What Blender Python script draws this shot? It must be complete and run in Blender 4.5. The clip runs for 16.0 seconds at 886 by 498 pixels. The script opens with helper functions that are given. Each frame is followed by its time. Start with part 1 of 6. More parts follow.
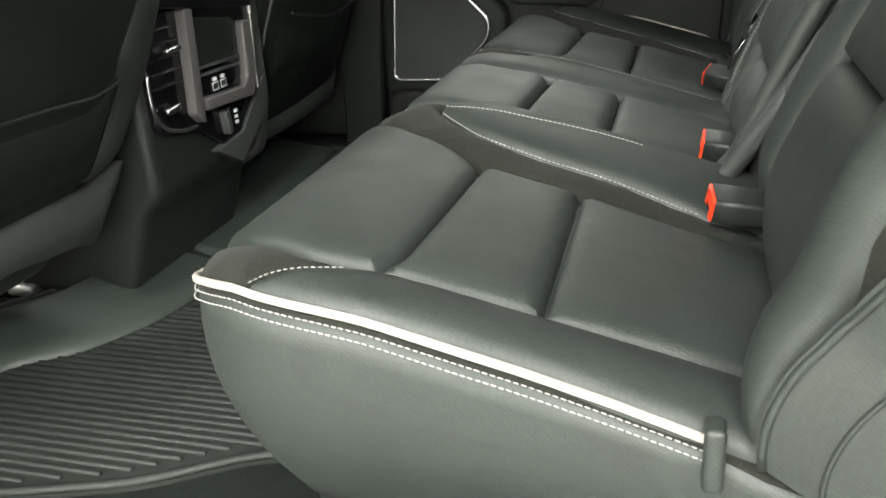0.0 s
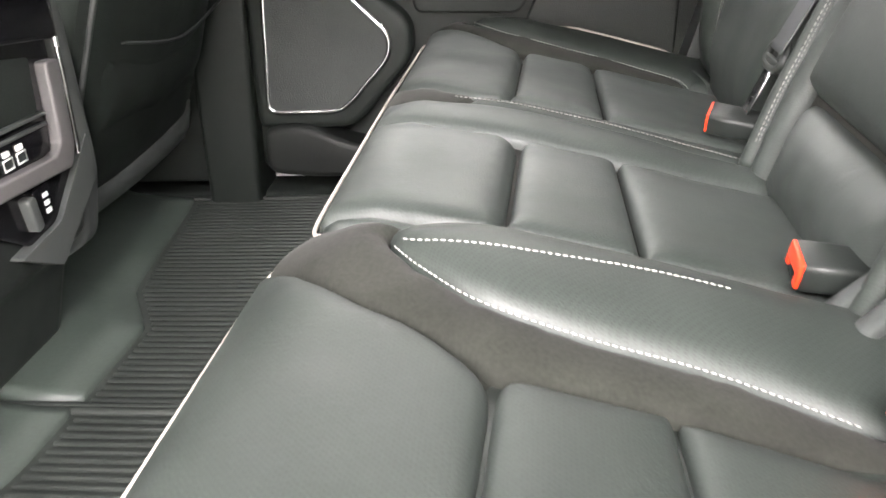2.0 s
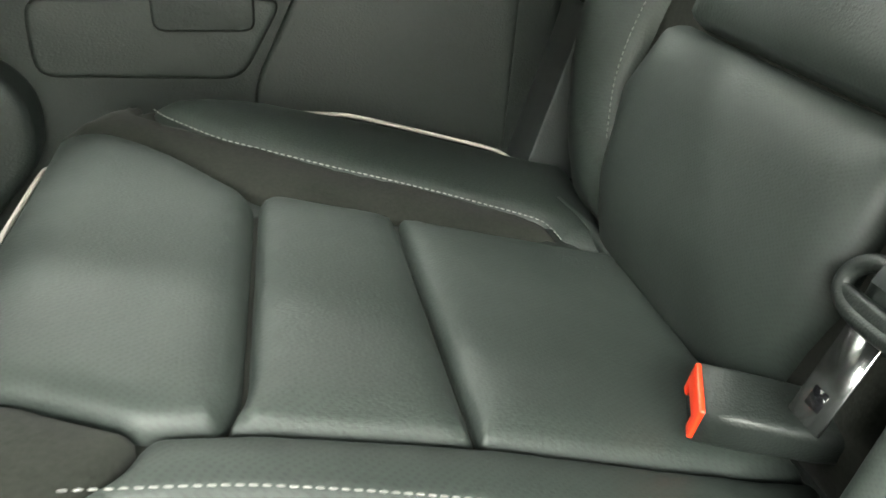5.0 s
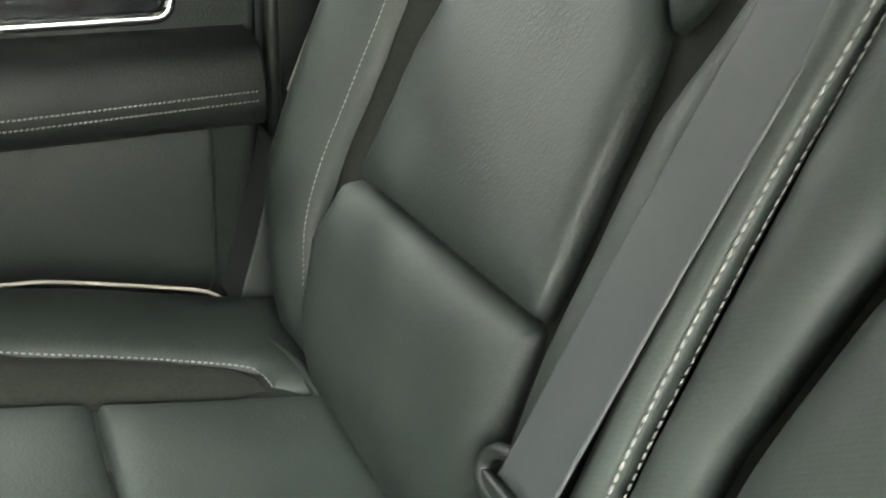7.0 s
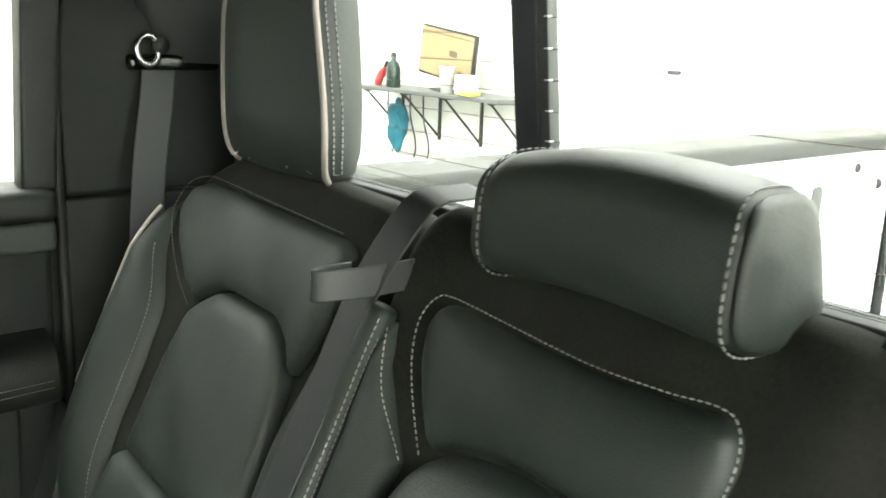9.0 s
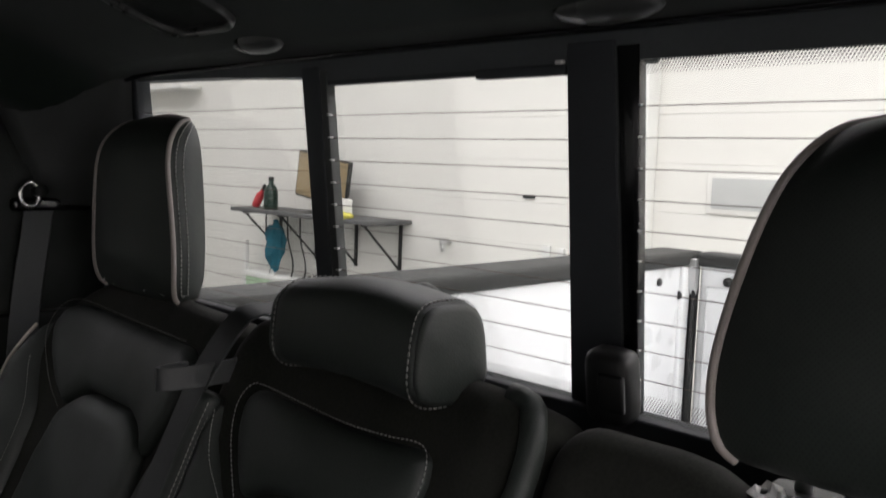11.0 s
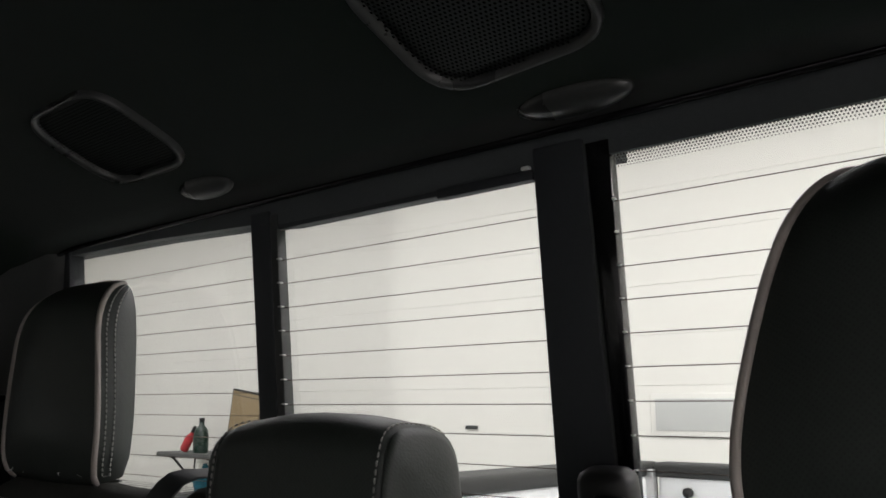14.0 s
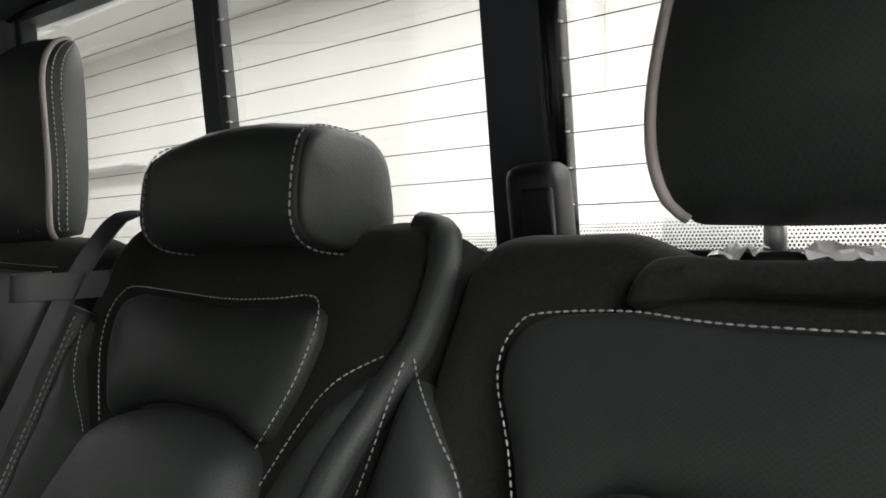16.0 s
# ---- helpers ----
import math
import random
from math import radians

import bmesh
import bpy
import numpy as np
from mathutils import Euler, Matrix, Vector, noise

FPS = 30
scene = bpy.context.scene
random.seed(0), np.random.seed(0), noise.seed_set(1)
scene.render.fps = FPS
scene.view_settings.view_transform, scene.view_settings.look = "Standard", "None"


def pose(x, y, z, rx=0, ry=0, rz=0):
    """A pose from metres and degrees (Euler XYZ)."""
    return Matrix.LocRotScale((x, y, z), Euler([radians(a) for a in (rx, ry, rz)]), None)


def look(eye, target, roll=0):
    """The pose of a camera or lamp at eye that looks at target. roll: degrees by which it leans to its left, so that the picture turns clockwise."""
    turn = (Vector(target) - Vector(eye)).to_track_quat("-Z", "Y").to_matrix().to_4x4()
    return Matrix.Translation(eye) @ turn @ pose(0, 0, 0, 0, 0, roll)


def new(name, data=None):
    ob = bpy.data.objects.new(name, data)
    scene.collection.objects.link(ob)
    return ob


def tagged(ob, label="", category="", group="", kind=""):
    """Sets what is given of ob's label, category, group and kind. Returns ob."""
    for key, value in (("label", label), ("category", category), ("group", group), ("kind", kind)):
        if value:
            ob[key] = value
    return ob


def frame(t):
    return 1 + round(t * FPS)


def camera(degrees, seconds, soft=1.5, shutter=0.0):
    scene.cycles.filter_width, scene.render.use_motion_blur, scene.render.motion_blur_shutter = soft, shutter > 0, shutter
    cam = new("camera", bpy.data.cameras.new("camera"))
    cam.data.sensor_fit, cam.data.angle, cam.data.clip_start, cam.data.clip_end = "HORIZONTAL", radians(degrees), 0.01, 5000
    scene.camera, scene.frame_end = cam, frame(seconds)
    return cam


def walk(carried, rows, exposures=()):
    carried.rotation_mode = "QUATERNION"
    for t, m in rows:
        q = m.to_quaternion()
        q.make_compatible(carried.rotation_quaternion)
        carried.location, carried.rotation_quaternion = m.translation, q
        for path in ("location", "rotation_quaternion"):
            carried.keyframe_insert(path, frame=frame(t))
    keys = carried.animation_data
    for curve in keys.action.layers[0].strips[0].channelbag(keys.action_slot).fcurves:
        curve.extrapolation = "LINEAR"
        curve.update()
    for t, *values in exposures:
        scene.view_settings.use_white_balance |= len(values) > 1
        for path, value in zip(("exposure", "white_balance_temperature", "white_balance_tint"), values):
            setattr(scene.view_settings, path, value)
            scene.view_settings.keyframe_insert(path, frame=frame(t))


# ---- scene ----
cam = camera(55.6, 16.0, soft=1.6, shutter=0.3)
PATH = [
    (0, (0.415, -0.461, 0.7), (-0.129, 1.296, -0.084), -3.8),
    (0.5, (0.359, -0.42, 0.708), (-0.157, 1.348, -0.074), -3.9),
    (1, (0.315, -0.311, 0.697), (-0.084, 1.478, -0.104), -3.2),
    (1.5, (0.268, -0.165, 0.703), (-0.035, 1.631, -0.122), -3.7),
    (2, (0.23, -0.032, 0.704), (-0.002, 1.765, -0.143), -3.6),
    (2.5, (0.178, 0.109, 0.757), (0.032, 1.899, -0.122), -3.1),
    (3, (0.174, 0.243, 0.76), (0.172, 2.025, -0.148), -1.4),
    (5.5, (0.243, 0.719, 0.664), (0.739, 2.432, -0.241), 1.8),
    (6, (0.267, 0.725, 0.683), (0.906, 2.389, -0.224), 2.3),
    (6.5, (0.281, 0.71, 0.725), (1.039, 2.338, -0.155), 2.5),
    (7, (0.289, 0.676, 0.793), (1.158, 2.262, -0.062), 1.9),
    (7.5, (0.288, 0.612, 0.878), (1.261, 2.187, 0.12), 2.4),
    (8, (0.303, 0.524, 0.942), (1.352, 2.099, 0.293), 2.4),
    (8.5, (0.298, 0.446, 0.971), (1.424, 2.01, 0.438), 2.5),
    (9, (0.272, 0.35, 1.027), (1.477, 1.872, 0.545), 1.8),
    (11.3, (0.139, 0.074, 1.094), (1.6, 1.439, 1.03), 1.4),
    (11.5, (0.121, 0.075, 1.106), (1.584, 1.437, 1.176), 0.9),
    (12, (0.102, 0.111, 1.1), (1.564, 1.448, 1.374), 0.5),
    (12.5, (0.118, 0.141, 1.093), (1.595, 1.452, 1.413), 0.3),
    (13, (0.139, 0.139, 1.066), (1.631, 1.426, 1.405), 0.2),
    (13.5, (0.164, 0.121, 1.015), (1.653, 1.403, 1.389), 0.4),
    (14, (0.198, 0.143, 0.961), (1.699, 1.408, 1.346), 0.4),
    (14.5, (0.223, 0.137, 0.966), (1.742, 1.429, 1.124), -0.2),
    (15, (0.219, 0.091, 0.971), (1.747, 1.38, 1.031), -0.4),
    (15.5, (0.258, 0.088, 0.888), (1.758, 1.411, 0.916), -0.6),
    (16, (0.282, 0.121, 0.858), (1.782, 1.444, 0.866), -0.3),
]
EXPOSURES = [(0, 0.68, 6500, 7), (0.4, 1.45, 6500, 15), (1.0, 1.73, 6500, 17), (1.6, 2.08, 6500, 17), (2.1, 2.12, 6500, 18), (2.6, 2.05, 6500, 14), (3.2, 2.0, 6500, 8), (5.5, 2.12, 6500, -1), (6.2, 2.12, 6500, -2), (7.0, 2.24, 6500, 1), (8.0, 2.5, 6500, 3), (8.6, 2.42, 6500, 2), (9.0, 1.53, 6500, 3), (10.2, 0.4, 6400, 13), (11.3, -1.1, 6300, 20), (11.7, -1.0, 6300, 20), (11.95, 0.7, 6400, 12), (12.35, 1.2, 6500, 8), (13.2, 1.0, 6500, 9), (13.5, 0.0, 6400, 13), (14.0, -1.0, 6350, 17), (14.5, -1.3, 6300, 20), (15.4, -1.4, 6300, 18), (16, -0.3, 6300, 16)]
walk(cam, [(t, look(eye, target, roll)) for t, eye, target, roll in PATH], EXPOSURES)

# ---- world and light ----
world = bpy.data.worlds.new("world")
scene.world = world
world.use_nodes = True
world.node_tree.nodes["Background"].inputs[0].default_value = (0.8, 0.9, 1.0, 1)
world.node_tree.nodes["Background"].inputs[1].default_value = 0.3


# a strip lamp out of view, added to light the cab
def ceiling_strip(x, y, power, sx=0.5, sy=3.0):
    data = bpy.data.lights.new("added_strip_lamp", "AREA")
    data.shape, data.size, data.size_y, data.energy = "RECTANGLE", sx, sy, power
    data.color = (1.0, 0.98, 0.955)
    ob = new("added_strip_lamp", data)
    ob.matrix_world = pose(x, y, 2.95)
    return ob


LAMP = 100
# the y 2.55 and x -4.6 strips are fill, added to brighten the seats
for lx, ly, times, wide_by in ((-0.3, -3.1, 4.8, 1.4), (3.0, -2.6, 1.3, 0.3), (-0.6, 3.5, 0.42, 0.2), (-0.6, 2.55, 0.8, 0.7), (-0.8, 4.9, 1.2, 1.0), (-4.6, 1.0, 3.2, 1.0)):
    ceiling_strip(lx, ly, LAMP * times, 4.0, wide_by)
ceiling_strip(3.1, 2.9, LAMP * 4.0, 0.6, 13.0)

# ---- materials ----


def mat(name, colour, rough=0.5, metal=0.0, grain=0.0, grain_scale=600.0, vary=0.12, vary_scale=9.0, bump_kind="voronoi",
        coat=0.0, sheen=0.0, spec=0.5, stretch=(1, 1, 1), rough_vary=0.08, distance=0.001, crumple=0.0):
    m = bpy.data.materials.new(name)
    m.use_nodes = True
    nt = m.node_tree
    n, l = nt.nodes, nt.links
    b = n["Principled BSDF"]
    b.inputs["Roughness"].default_value = rough
    b.inputs["Metallic"].default_value = metal
    b.inputs["Specular IOR Level"].default_value = spec
    b.inputs["Coat Weight"].default_value = coat
    b.inputs["Sheen Weight"].default_value = sheen
    b.inputs["Sheen Roughness"].default_value = 0.5
    tc = n.new("ShaderNodeTexCoord")
    mp = n.new("ShaderNodeMapping")
    mp.inputs["Scale"].default_value = stretch
    l.new(tc.outputs["Object"], mp.inputs["Vector"])
    big = n.new("ShaderNodeTexNoise")
    big.inputs["Scale"].default_value = vary_scale
    big.inputs["Detail"].default_value = 6
    l.new(mp.outputs[0], big.inputs["Vector"])
    fine = n.new("ShaderNodeTexNoise")
    fine.inputs["Scale"].default_value = vary_scale * 22
    fine.inputs["Detail"].default_value = 3
    l.new(mp.outputs[0], fine.inputs["Vector"])
    add = n.new("ShaderNodeMath")
    add.operation = "ADD"
    l.new(big.outputs[0], add.inputs[0])
    l.new(fine.outputs[0], add.inputs[1])
    ramp = n.new("ShaderNodeMapRange")
    ramp.inputs["From Min"].default_value = 0.6
    ramp.inputs["From Max"].default_value = 1.4
    ramp.inputs["To Min"].default_value = 1 - vary
    ramp.inputs["To Max"].default_value = 1 + vary
    l.new(add.outputs[0], ramp.inputs["Value"])
    mul = n.new("ShaderNodeVectorMath")
    mul.operation = "SCALE"
    mul.inputs[0].default_value = colour
    l.new(ramp.outputs[0], mul.inputs["Scale"])
    l.new(mul.outputs[0], b.inputs["Base Color"])
    rr = n.new("ShaderNodeMapRange")
    rr.inputs["From Min"].default_value = 0.3
    rr.inputs["From Max"].default_value = 0.7
    rr.inputs["To Min"].default_value = max(0.02, rough - rough_vary)
    rr.inputs["To Max"].default_value = min(1.0, rough + rough_vary)
    l.new(big.outputs[0], rr.inputs["Value"])
    l.new(rr.outputs[0], b.inputs["Roughness"])
    if grain > 0:
        bp = n.new("ShaderNodeBump")
        bp.inputs["Strength"].default_value = grain
        bp.inputs["Distance"].default_value = distance
        if bump_kind == "voronoi":
            v = n.new("ShaderNodeTexVoronoi")
            v.feature = "SMOOTH_F1"
            v.inputs["Scale"].default_value = grain_scale
        else:
            v = n.new("ShaderNodeTexNoise")
            v.inputs["Scale"].default_value = grain_scale
            v.inputs["Detail"].default_value = 4
        l.new(mp.outputs[0], v.inputs["Vector"])
        l.new(v.outputs[0], bp.inputs["Height"])
        l.new(bp.outputs[0], b.inputs["Normal"])
        if crumple > 0:
            # short creases pressed into the hide
            cm = n.new("ShaderNodeMapping")
            cm.inputs["Scale"].default_value = (1.0, 2.6, 1.4)
            cm.inputs["Rotation"].default_value = (0.3, 0.2, 0.7)
            l.new(tc.outputs["Object"], cm.inputs["Vector"])
            cn = n.new("ShaderNodeTexNoise")
            cn.inputs["Scale"].default_value = 150
            cn.inputs["Detail"].default_value = 3
            cn.inputs["Distortion"].default_value = 0.8
            l.new(cm.outputs[0], cn.inputs["Vector"])
            where = n.new("ShaderNodeTexNoise")
            where.inputs["Scale"].default_value = 11
            l.new(tc.outputs["Object"], where.inputs["Vector"])
            gate_by = n.new("ShaderNodeMapRange")
            gate_by.inputs["From Min"].default_value = 0.45
            gate_by.inputs["From Max"].default_value = 0.68
            gate_by.inputs["To Max"].default_value = crumple
            l.new(where.outputs[0], gate_by.inputs["Value"])
            # rows of fine punched holes
            xyz = n.new("ShaderNodeSeparateXYZ")
            l.new(tc.outputs["Object"], xyz.inputs[0])
            run = n.new("ShaderNodeMath")
            l.new(xyz.outputs[0], run.inputs[0])
            l.new(xyz.outputs[2], run.inputs[1])
            flat_uv = n.new("ShaderNodeCombineXYZ")
            l.new(xyz.outputs[1], flat_uv.inputs[0])
            l.new(run.outputs[0], flat_uv.inputs[1])
            turned = n.new("ShaderNodeMapping")
            turned.inputs["Rotation"].default_value = (0, 0, 0.785)
            l.new(flat_uv.outputs[0], turned.inputs["Vector"])
            holes = n.new("ShaderNodeTexVoronoi")
            holes.voronoi_dimensions = "2D"
            holes.inputs["Scale"].default_value = 330
            holes.inputs["Randomness"].default_value = 0.12
            l.new(turned.outputs[0], holes.inputs["Vector"])
            dark = n.new("ShaderNodeMapRange")
            dark.inputs["From Min"].default_value = 0.20
            dark.inputs["From Max"].default_value = 0.32
            dark.inputs["To Min"].default_value = 0.70
            dark.inputs["To Max"].default_value = 1.0
            l.new(holes.outputs["Distance"], dark.inputs["Value"])
            deep = n.new("ShaderNodeVectorMath")
            deep.operation = "SCALE"
            l.new(mul.outputs[0], deep.inputs[0])
            l.new(dark.outputs[0], deep.inputs["Scale"])
            l.new(deep.outputs[0], b.inputs["Base Color"])
            b2 = n.new("ShaderNodeBump")
            b2.inputs["Distance"].default_value = 0.0035
            l.new(gate_by.outputs[0], b2.inputs["Strength"])
            l.new(cn.outputs[0], b2.inputs["Height"])
            l.new(bp.outputs[0], b2.inputs["Normal"])
            l.new(b2.outputs[0], b.inputs["Normal"])
    return m


LEATHER = mat("black_leather", (0.0205, 0.0268, 0.0228), 0.58, grain=0.16, grain_scale=520, vary=0.18, spec=0.55, crumple=0.07)
LEATHER_INSERT = mat("perforated_leather", (0.0222, 0.0288, 0.0246), 0.58, grain=0.20, grain_scale=460, vary=0.18, spec=0.55, crumple=0.22)
SUEDE = mat("black_suede", (0.0186, 0.0196, 0.0163), 0.95, grain=0.22, grain_scale=420, bump_kind="noise", vary=0.40, vary_scale=14, sheen=0.04, spec=0.1)
PLASTIC = mat("black_plastic", (0.0122, 0.0150, 0.0134), 0.48, grain=0.25, grain_scale=700, vary=0.08, spec=0.4)
PLASTIC_GREY = mat("grey_plastic", (0.045, 0.050, 0.048), 0.5, grain=0.2, grain_scale=700, vary=0.08)
PLASTIC_SOFT = mat("dark_soft_trim", (0.0092, 0.0120, 0.0104), 0.55, grain=0.3, grain_scale=500, vary=0.14, spec=0.28)
FRAME_SATIN = mat("satin_dark_frame", (0.034, 0.036, 0.035), 0.30, vary=0.08)
PILLAR_TRIM = mat("grey_pillar_trim", (0.036, 0.039, 0.038), 0.6, grain=0.2, grain_scale=500, vary=0.08)
GLOSS_BLACK = mat("gloss_black", (0.006, 0.006, 0.007), 0.12, vary=0.05, rough_vary=0.04)
HEADLINER = mat("black_headliner_cloth", (0.0088, 0.0138, 0.0110), 0.96, grain=0.4, grain_scale=900, bump_kind="noise", vary=0.12, sheen=0.05, spec=0.1)
CARPET = mat("dark_carpet", (0.009, 0.0115, 0.010), 0.95, grain=1.0, grain_scale=500, bump_kind="noise", vary=0.4, vary_scale=30, spec=0.1)
RUBBER = mat("rubber_mat", (0.022, 0.026, 0.023), 0.6, grain=0.15, grain_scale=300, bump_kind="noise", vary=0.3, vary_scale=12, spec=0.35)
# mat rubber made lighter: the light on the angled lip is in its colour
RUBBER_LIP_LIT = mat("lit_smooth_rubber", (0.034, 0.044, 0.037), 0.5, grain=0.1, grain_scale=300, bump_kind="noise", vary=0.2, vary_scale=9, spec=0.4)
PIPING = mat("cream_piping", (0.42, 0.385, 0.335), 0.5, grain=0.1, grain_scale=900, vary=0.06)
PIPING_GREY = mat("grey_piping", (0.30, 0.27, 0.25), 0.5, grain=0.1, grain_scale=900, vary=0.08)
THREAD = mat("white_thread", (0.38, 0.38, 0.355), 0.8, vary=0.15, vary_scale=60)
# two dimmer copies of the white thread, for seams in weaker light
THREAD_MID = mat("half_dimmed_thread", (0.22, 0.22, 0.205), 0.8, vary=0.15, vary_scale=60)
THREAD_DARK = mat("dimmed_thread", (0.16, 0.16, 0.15), 0.85, vary=0.2, vary_scale=60)
CHROME = mat("satin_chrome", (0.62, 0.62, 0.62), 0.22, metal=1.0, vary=0.04)
TONGUE = mat("dark_polished_steel", (0.30, 0.30, 0.30), 0.2, metal=1.0, vary=0.06)
STEEL = mat("steel", (0.62, 0.62, 0.62), 0.45, metal=1.0, vary=0.06)
RED = mat("red_plastic", (0.85, 0.045, 0.012), 0.38, vary=0.05)
WEBBING = mat("belt_webbing", (0.034, 0.038, 0.0385), 0.5, grain=0.15, grain_scale=1100, bump_kind="noise", vary=0.12, spec=0.5)
CLEAR_WRAP = mat("clear_plastic_wrap", (0.58, 0.58, 0.57), 0.25, vary=0.1)
WALL = mat("white_painted_wall", (0.80, 0.79, 0.75), 0.6, grain=0.1, grain_scale=40, bump_kind="noise", vary=0.03, vary_scale=1.5)
WALL_JOINT = mat("wall_joint_grey", (0.77, 0.76, 0.725), 0.7, vary=0.05)
CONCRETE = mat("concrete_floor", (0.32, 0.32, 0.31), 0.55, grain=0.2, grain_scale=60, bump_kind="noise", vary=0.2, vary_scale=1.5)
TRUCK_PAINT = mat("white_truck_paint", (0.78, 0.79, 0.80), 0.3, vary=0.02, coat=0.4)
RAIL_BLACK = mat("black_bed_rail", (0.024, 0.0245, 0.0235), 0.6, grain=0.3, grain_scale=300, vary=0.12)
BLACK_METAL = mat("black_metal", (0.012, 0.012, 0.012), 0.5, vary=0.1)
SHELF_TOP = mat("grey_shelf_top", (0.10, 0.10, 0.10), 0.6, vary=0.15)
SCREEN_DARK = mat("dark_screen_block", (0.12, 0.09, 0.06), 0.5, vary=0.05)
WHITE_PLASTIC = mat("white_plastic", (0.78, 0.78, 0.76), 0.45, vary=0.04)
BOTTLE_RED = mat("red_bottle", (0.6, 0.05, 0.06), 0.35, vary=0.05)
BOTTLE_DARK = mat("dark_green_bottle", (0.012, 0.03, 0.022), 0.3, vary=0.05)
BLUE_CLOTH = mat("blue_cloth", (0.010, 0.115, 0.165), 0.85, vary=0.3, vary_scale=25)
YELLOW_CLOTH = mat("yellow_cloth", (0.75, 0.68, 0.12), 0.8, vary=0.2, vary_scale=30)
PALE_GREEN = mat("pale_green_plastic", (0.45, 0.62, 0.42), 0.5, vary=0.3, vary_scale=15)
FRIT = mat("glass_frit", (0.008, 0.008, 0.008), 0.5, vary=0.05)
WIRE = mat("heater_wire", (0.07, 0.045, 0.03), 0.6, vary=0.05)


def glass_material(name, tint):
    m = bpy.data.materials.new(name)
    m.use_nodes = True
    nt = m.node_tree
    n, l = nt.nodes, nt.links
    n.remove(n["Principled BSDF"])
    clear = n.new("ShaderNodeBsdfTransparent")
    clear.inputs[0].default_value = tint
    gloss = n.new("ShaderNodeBsdfGlossy")
    gloss.inputs["Roughness"].default_value = 0.02
    fr = n.new("ShaderNodeFresnel")
    fr.inputs[0].default_value = 1.45
    half = n.new("ShaderNodeMath")
    half.operation = "MULTIPLY"
    half.inputs[1].default_value = 0.22
    l.new(fr.outputs[0], half.inputs[0])
    mix = n.new("ShaderNodeMixShader")
    l.new(half.outputs[0], mix.inputs[0])
    l.new(clear.outputs[0], mix.inputs[1])
    l.new(gloss.outputs[0], mix.inputs[2])
    l.new(mix.outputs[0], n["Material Output"].inputs["Surface"])
    return m


GLASS = glass_material("window_glass", (0.93, 0.95, 0.93, 1))

# ---- building helpers ----
ORIGIN = {}


def thing(name, at, label, category, group="", kind=""):
    ob = new(name)
    ob.empty_display_size = 0.05
    ob.location = at
    ORIGIN[ob.name] = Vector(at)
    return tagged(ob, label, category, group, kind)


def part(name, bm, material, parent=None, label="", smooth=True):
    """Links a bmesh in world places as one mesh object, under its parent if there is one."""
    base = ORIGIN[parent.name] if parent else Vector((0, 0, 0))
    if base.length:
        bmesh.ops.translate(bm, verts=bm.verts, vec=-base)
    me = bpy.data.meshes.new(name)
    bm.to_mesh(me)
    bm.free()
    for p in me.polygons:
        p.use_smooth = smooth
    me.materials.append(material)
    ob = new(name, me)
    if parent:
        ob.parent = parent
    ORIGIN[ob.name] = base
    if label:
        ob["label"] = label
    return ob


def solo(name, bm, material, label, category, group="", kind="", smooth=True):
    return tagged(part(name, bm, material, None, "", smooth), label, category, group, kind)


def box(lo, hi, bevel=0.004, seg=2):
    bm = bmesh.new()
    bmesh.ops.create_cube(bm, size=1)
    for v in bm.verts:
        v.co = Vector([lo[i] + (v.co[i] + 0.5) * (hi[i] - lo[i]) for i in range(3)])
    if bevel > 0:
        bmesh.ops.bevel(bm, geom=list(bm.edges), offset=bevel, segments=seg, profile=0.6, affect="EDGES", clamp_overlap=True)
    return bm


def rot_box(size, m, bevel=0.003, seg=2):
    h = [s / 2 for s in size]
    bm = box([-a for a in h], h, bevel, seg)
    bmesh.ops.transform(bm, matrix=m, verts=bm.verts)
    return bm


def join(*parts):
    out = bmesh.new()
    for b in parts:
        me = bpy.data.meshes.new("tmp")
        b.to_mesh(me)
        b.free()
        out.from_mesh(me)
        bpy.data.meshes.remove(me)
    return out


def smooth_line(pts, step=0.01, closed=False):
    """A Catmull-Rom line through points, at even steps."""
    p = [np.array(q, float) for q in pts]
    n = len(p)
    out = []
    for i in range(n if closed else n - 1):
        a = p[(i - 1) % n] if closed or i > 0 else p[i]
        b, c = p[i], p[(i + 1) % n]
        d = p[(i + 2) % n] if closed or i + 2 < n else c
        k = max(2, int(np.linalg.norm(c - b) / step))
        for j in range(k):
            t = j / k
            out.append(0.5 * (2 * b + (c - a) * t + (2 * a - 5 * b + 4 * c - d) * t * t + (3 * b - a - 3 * c + d) * t ** 3))
    if not closed:
        out.append(p[-1])
    return out


def rounded(poly, r=0.02, k=4):
    """A closed polygon with rounded corners; r may be a list, one for each corner."""
    n = len(poly)
    out = []
    for i in range(n):
        p0, p1, p2 = (np.array(poly[(i + j) % n], float) for j in (-1, 0, 1))
        ri = r[i] if isinstance(r, (list, tuple)) else r
        u, v = p0 - p1, p2 - p1
        lu, lv = np.linalg.norm(u), np.linalg.norm(v)
        ri = min(ri, 0.45 * lu, 0.45 * lv)
        if ri < 1e-5:
            out.append(p1)
            continue
        a, b = p1 + u / lu * ri, p1 + v / lv * ri
        for j in range(k + 1):
            t = j / k
            out.append((1 - t) ** 2 * a + 2 * t * (1 - t) * p1 + t * t * b)
    return out


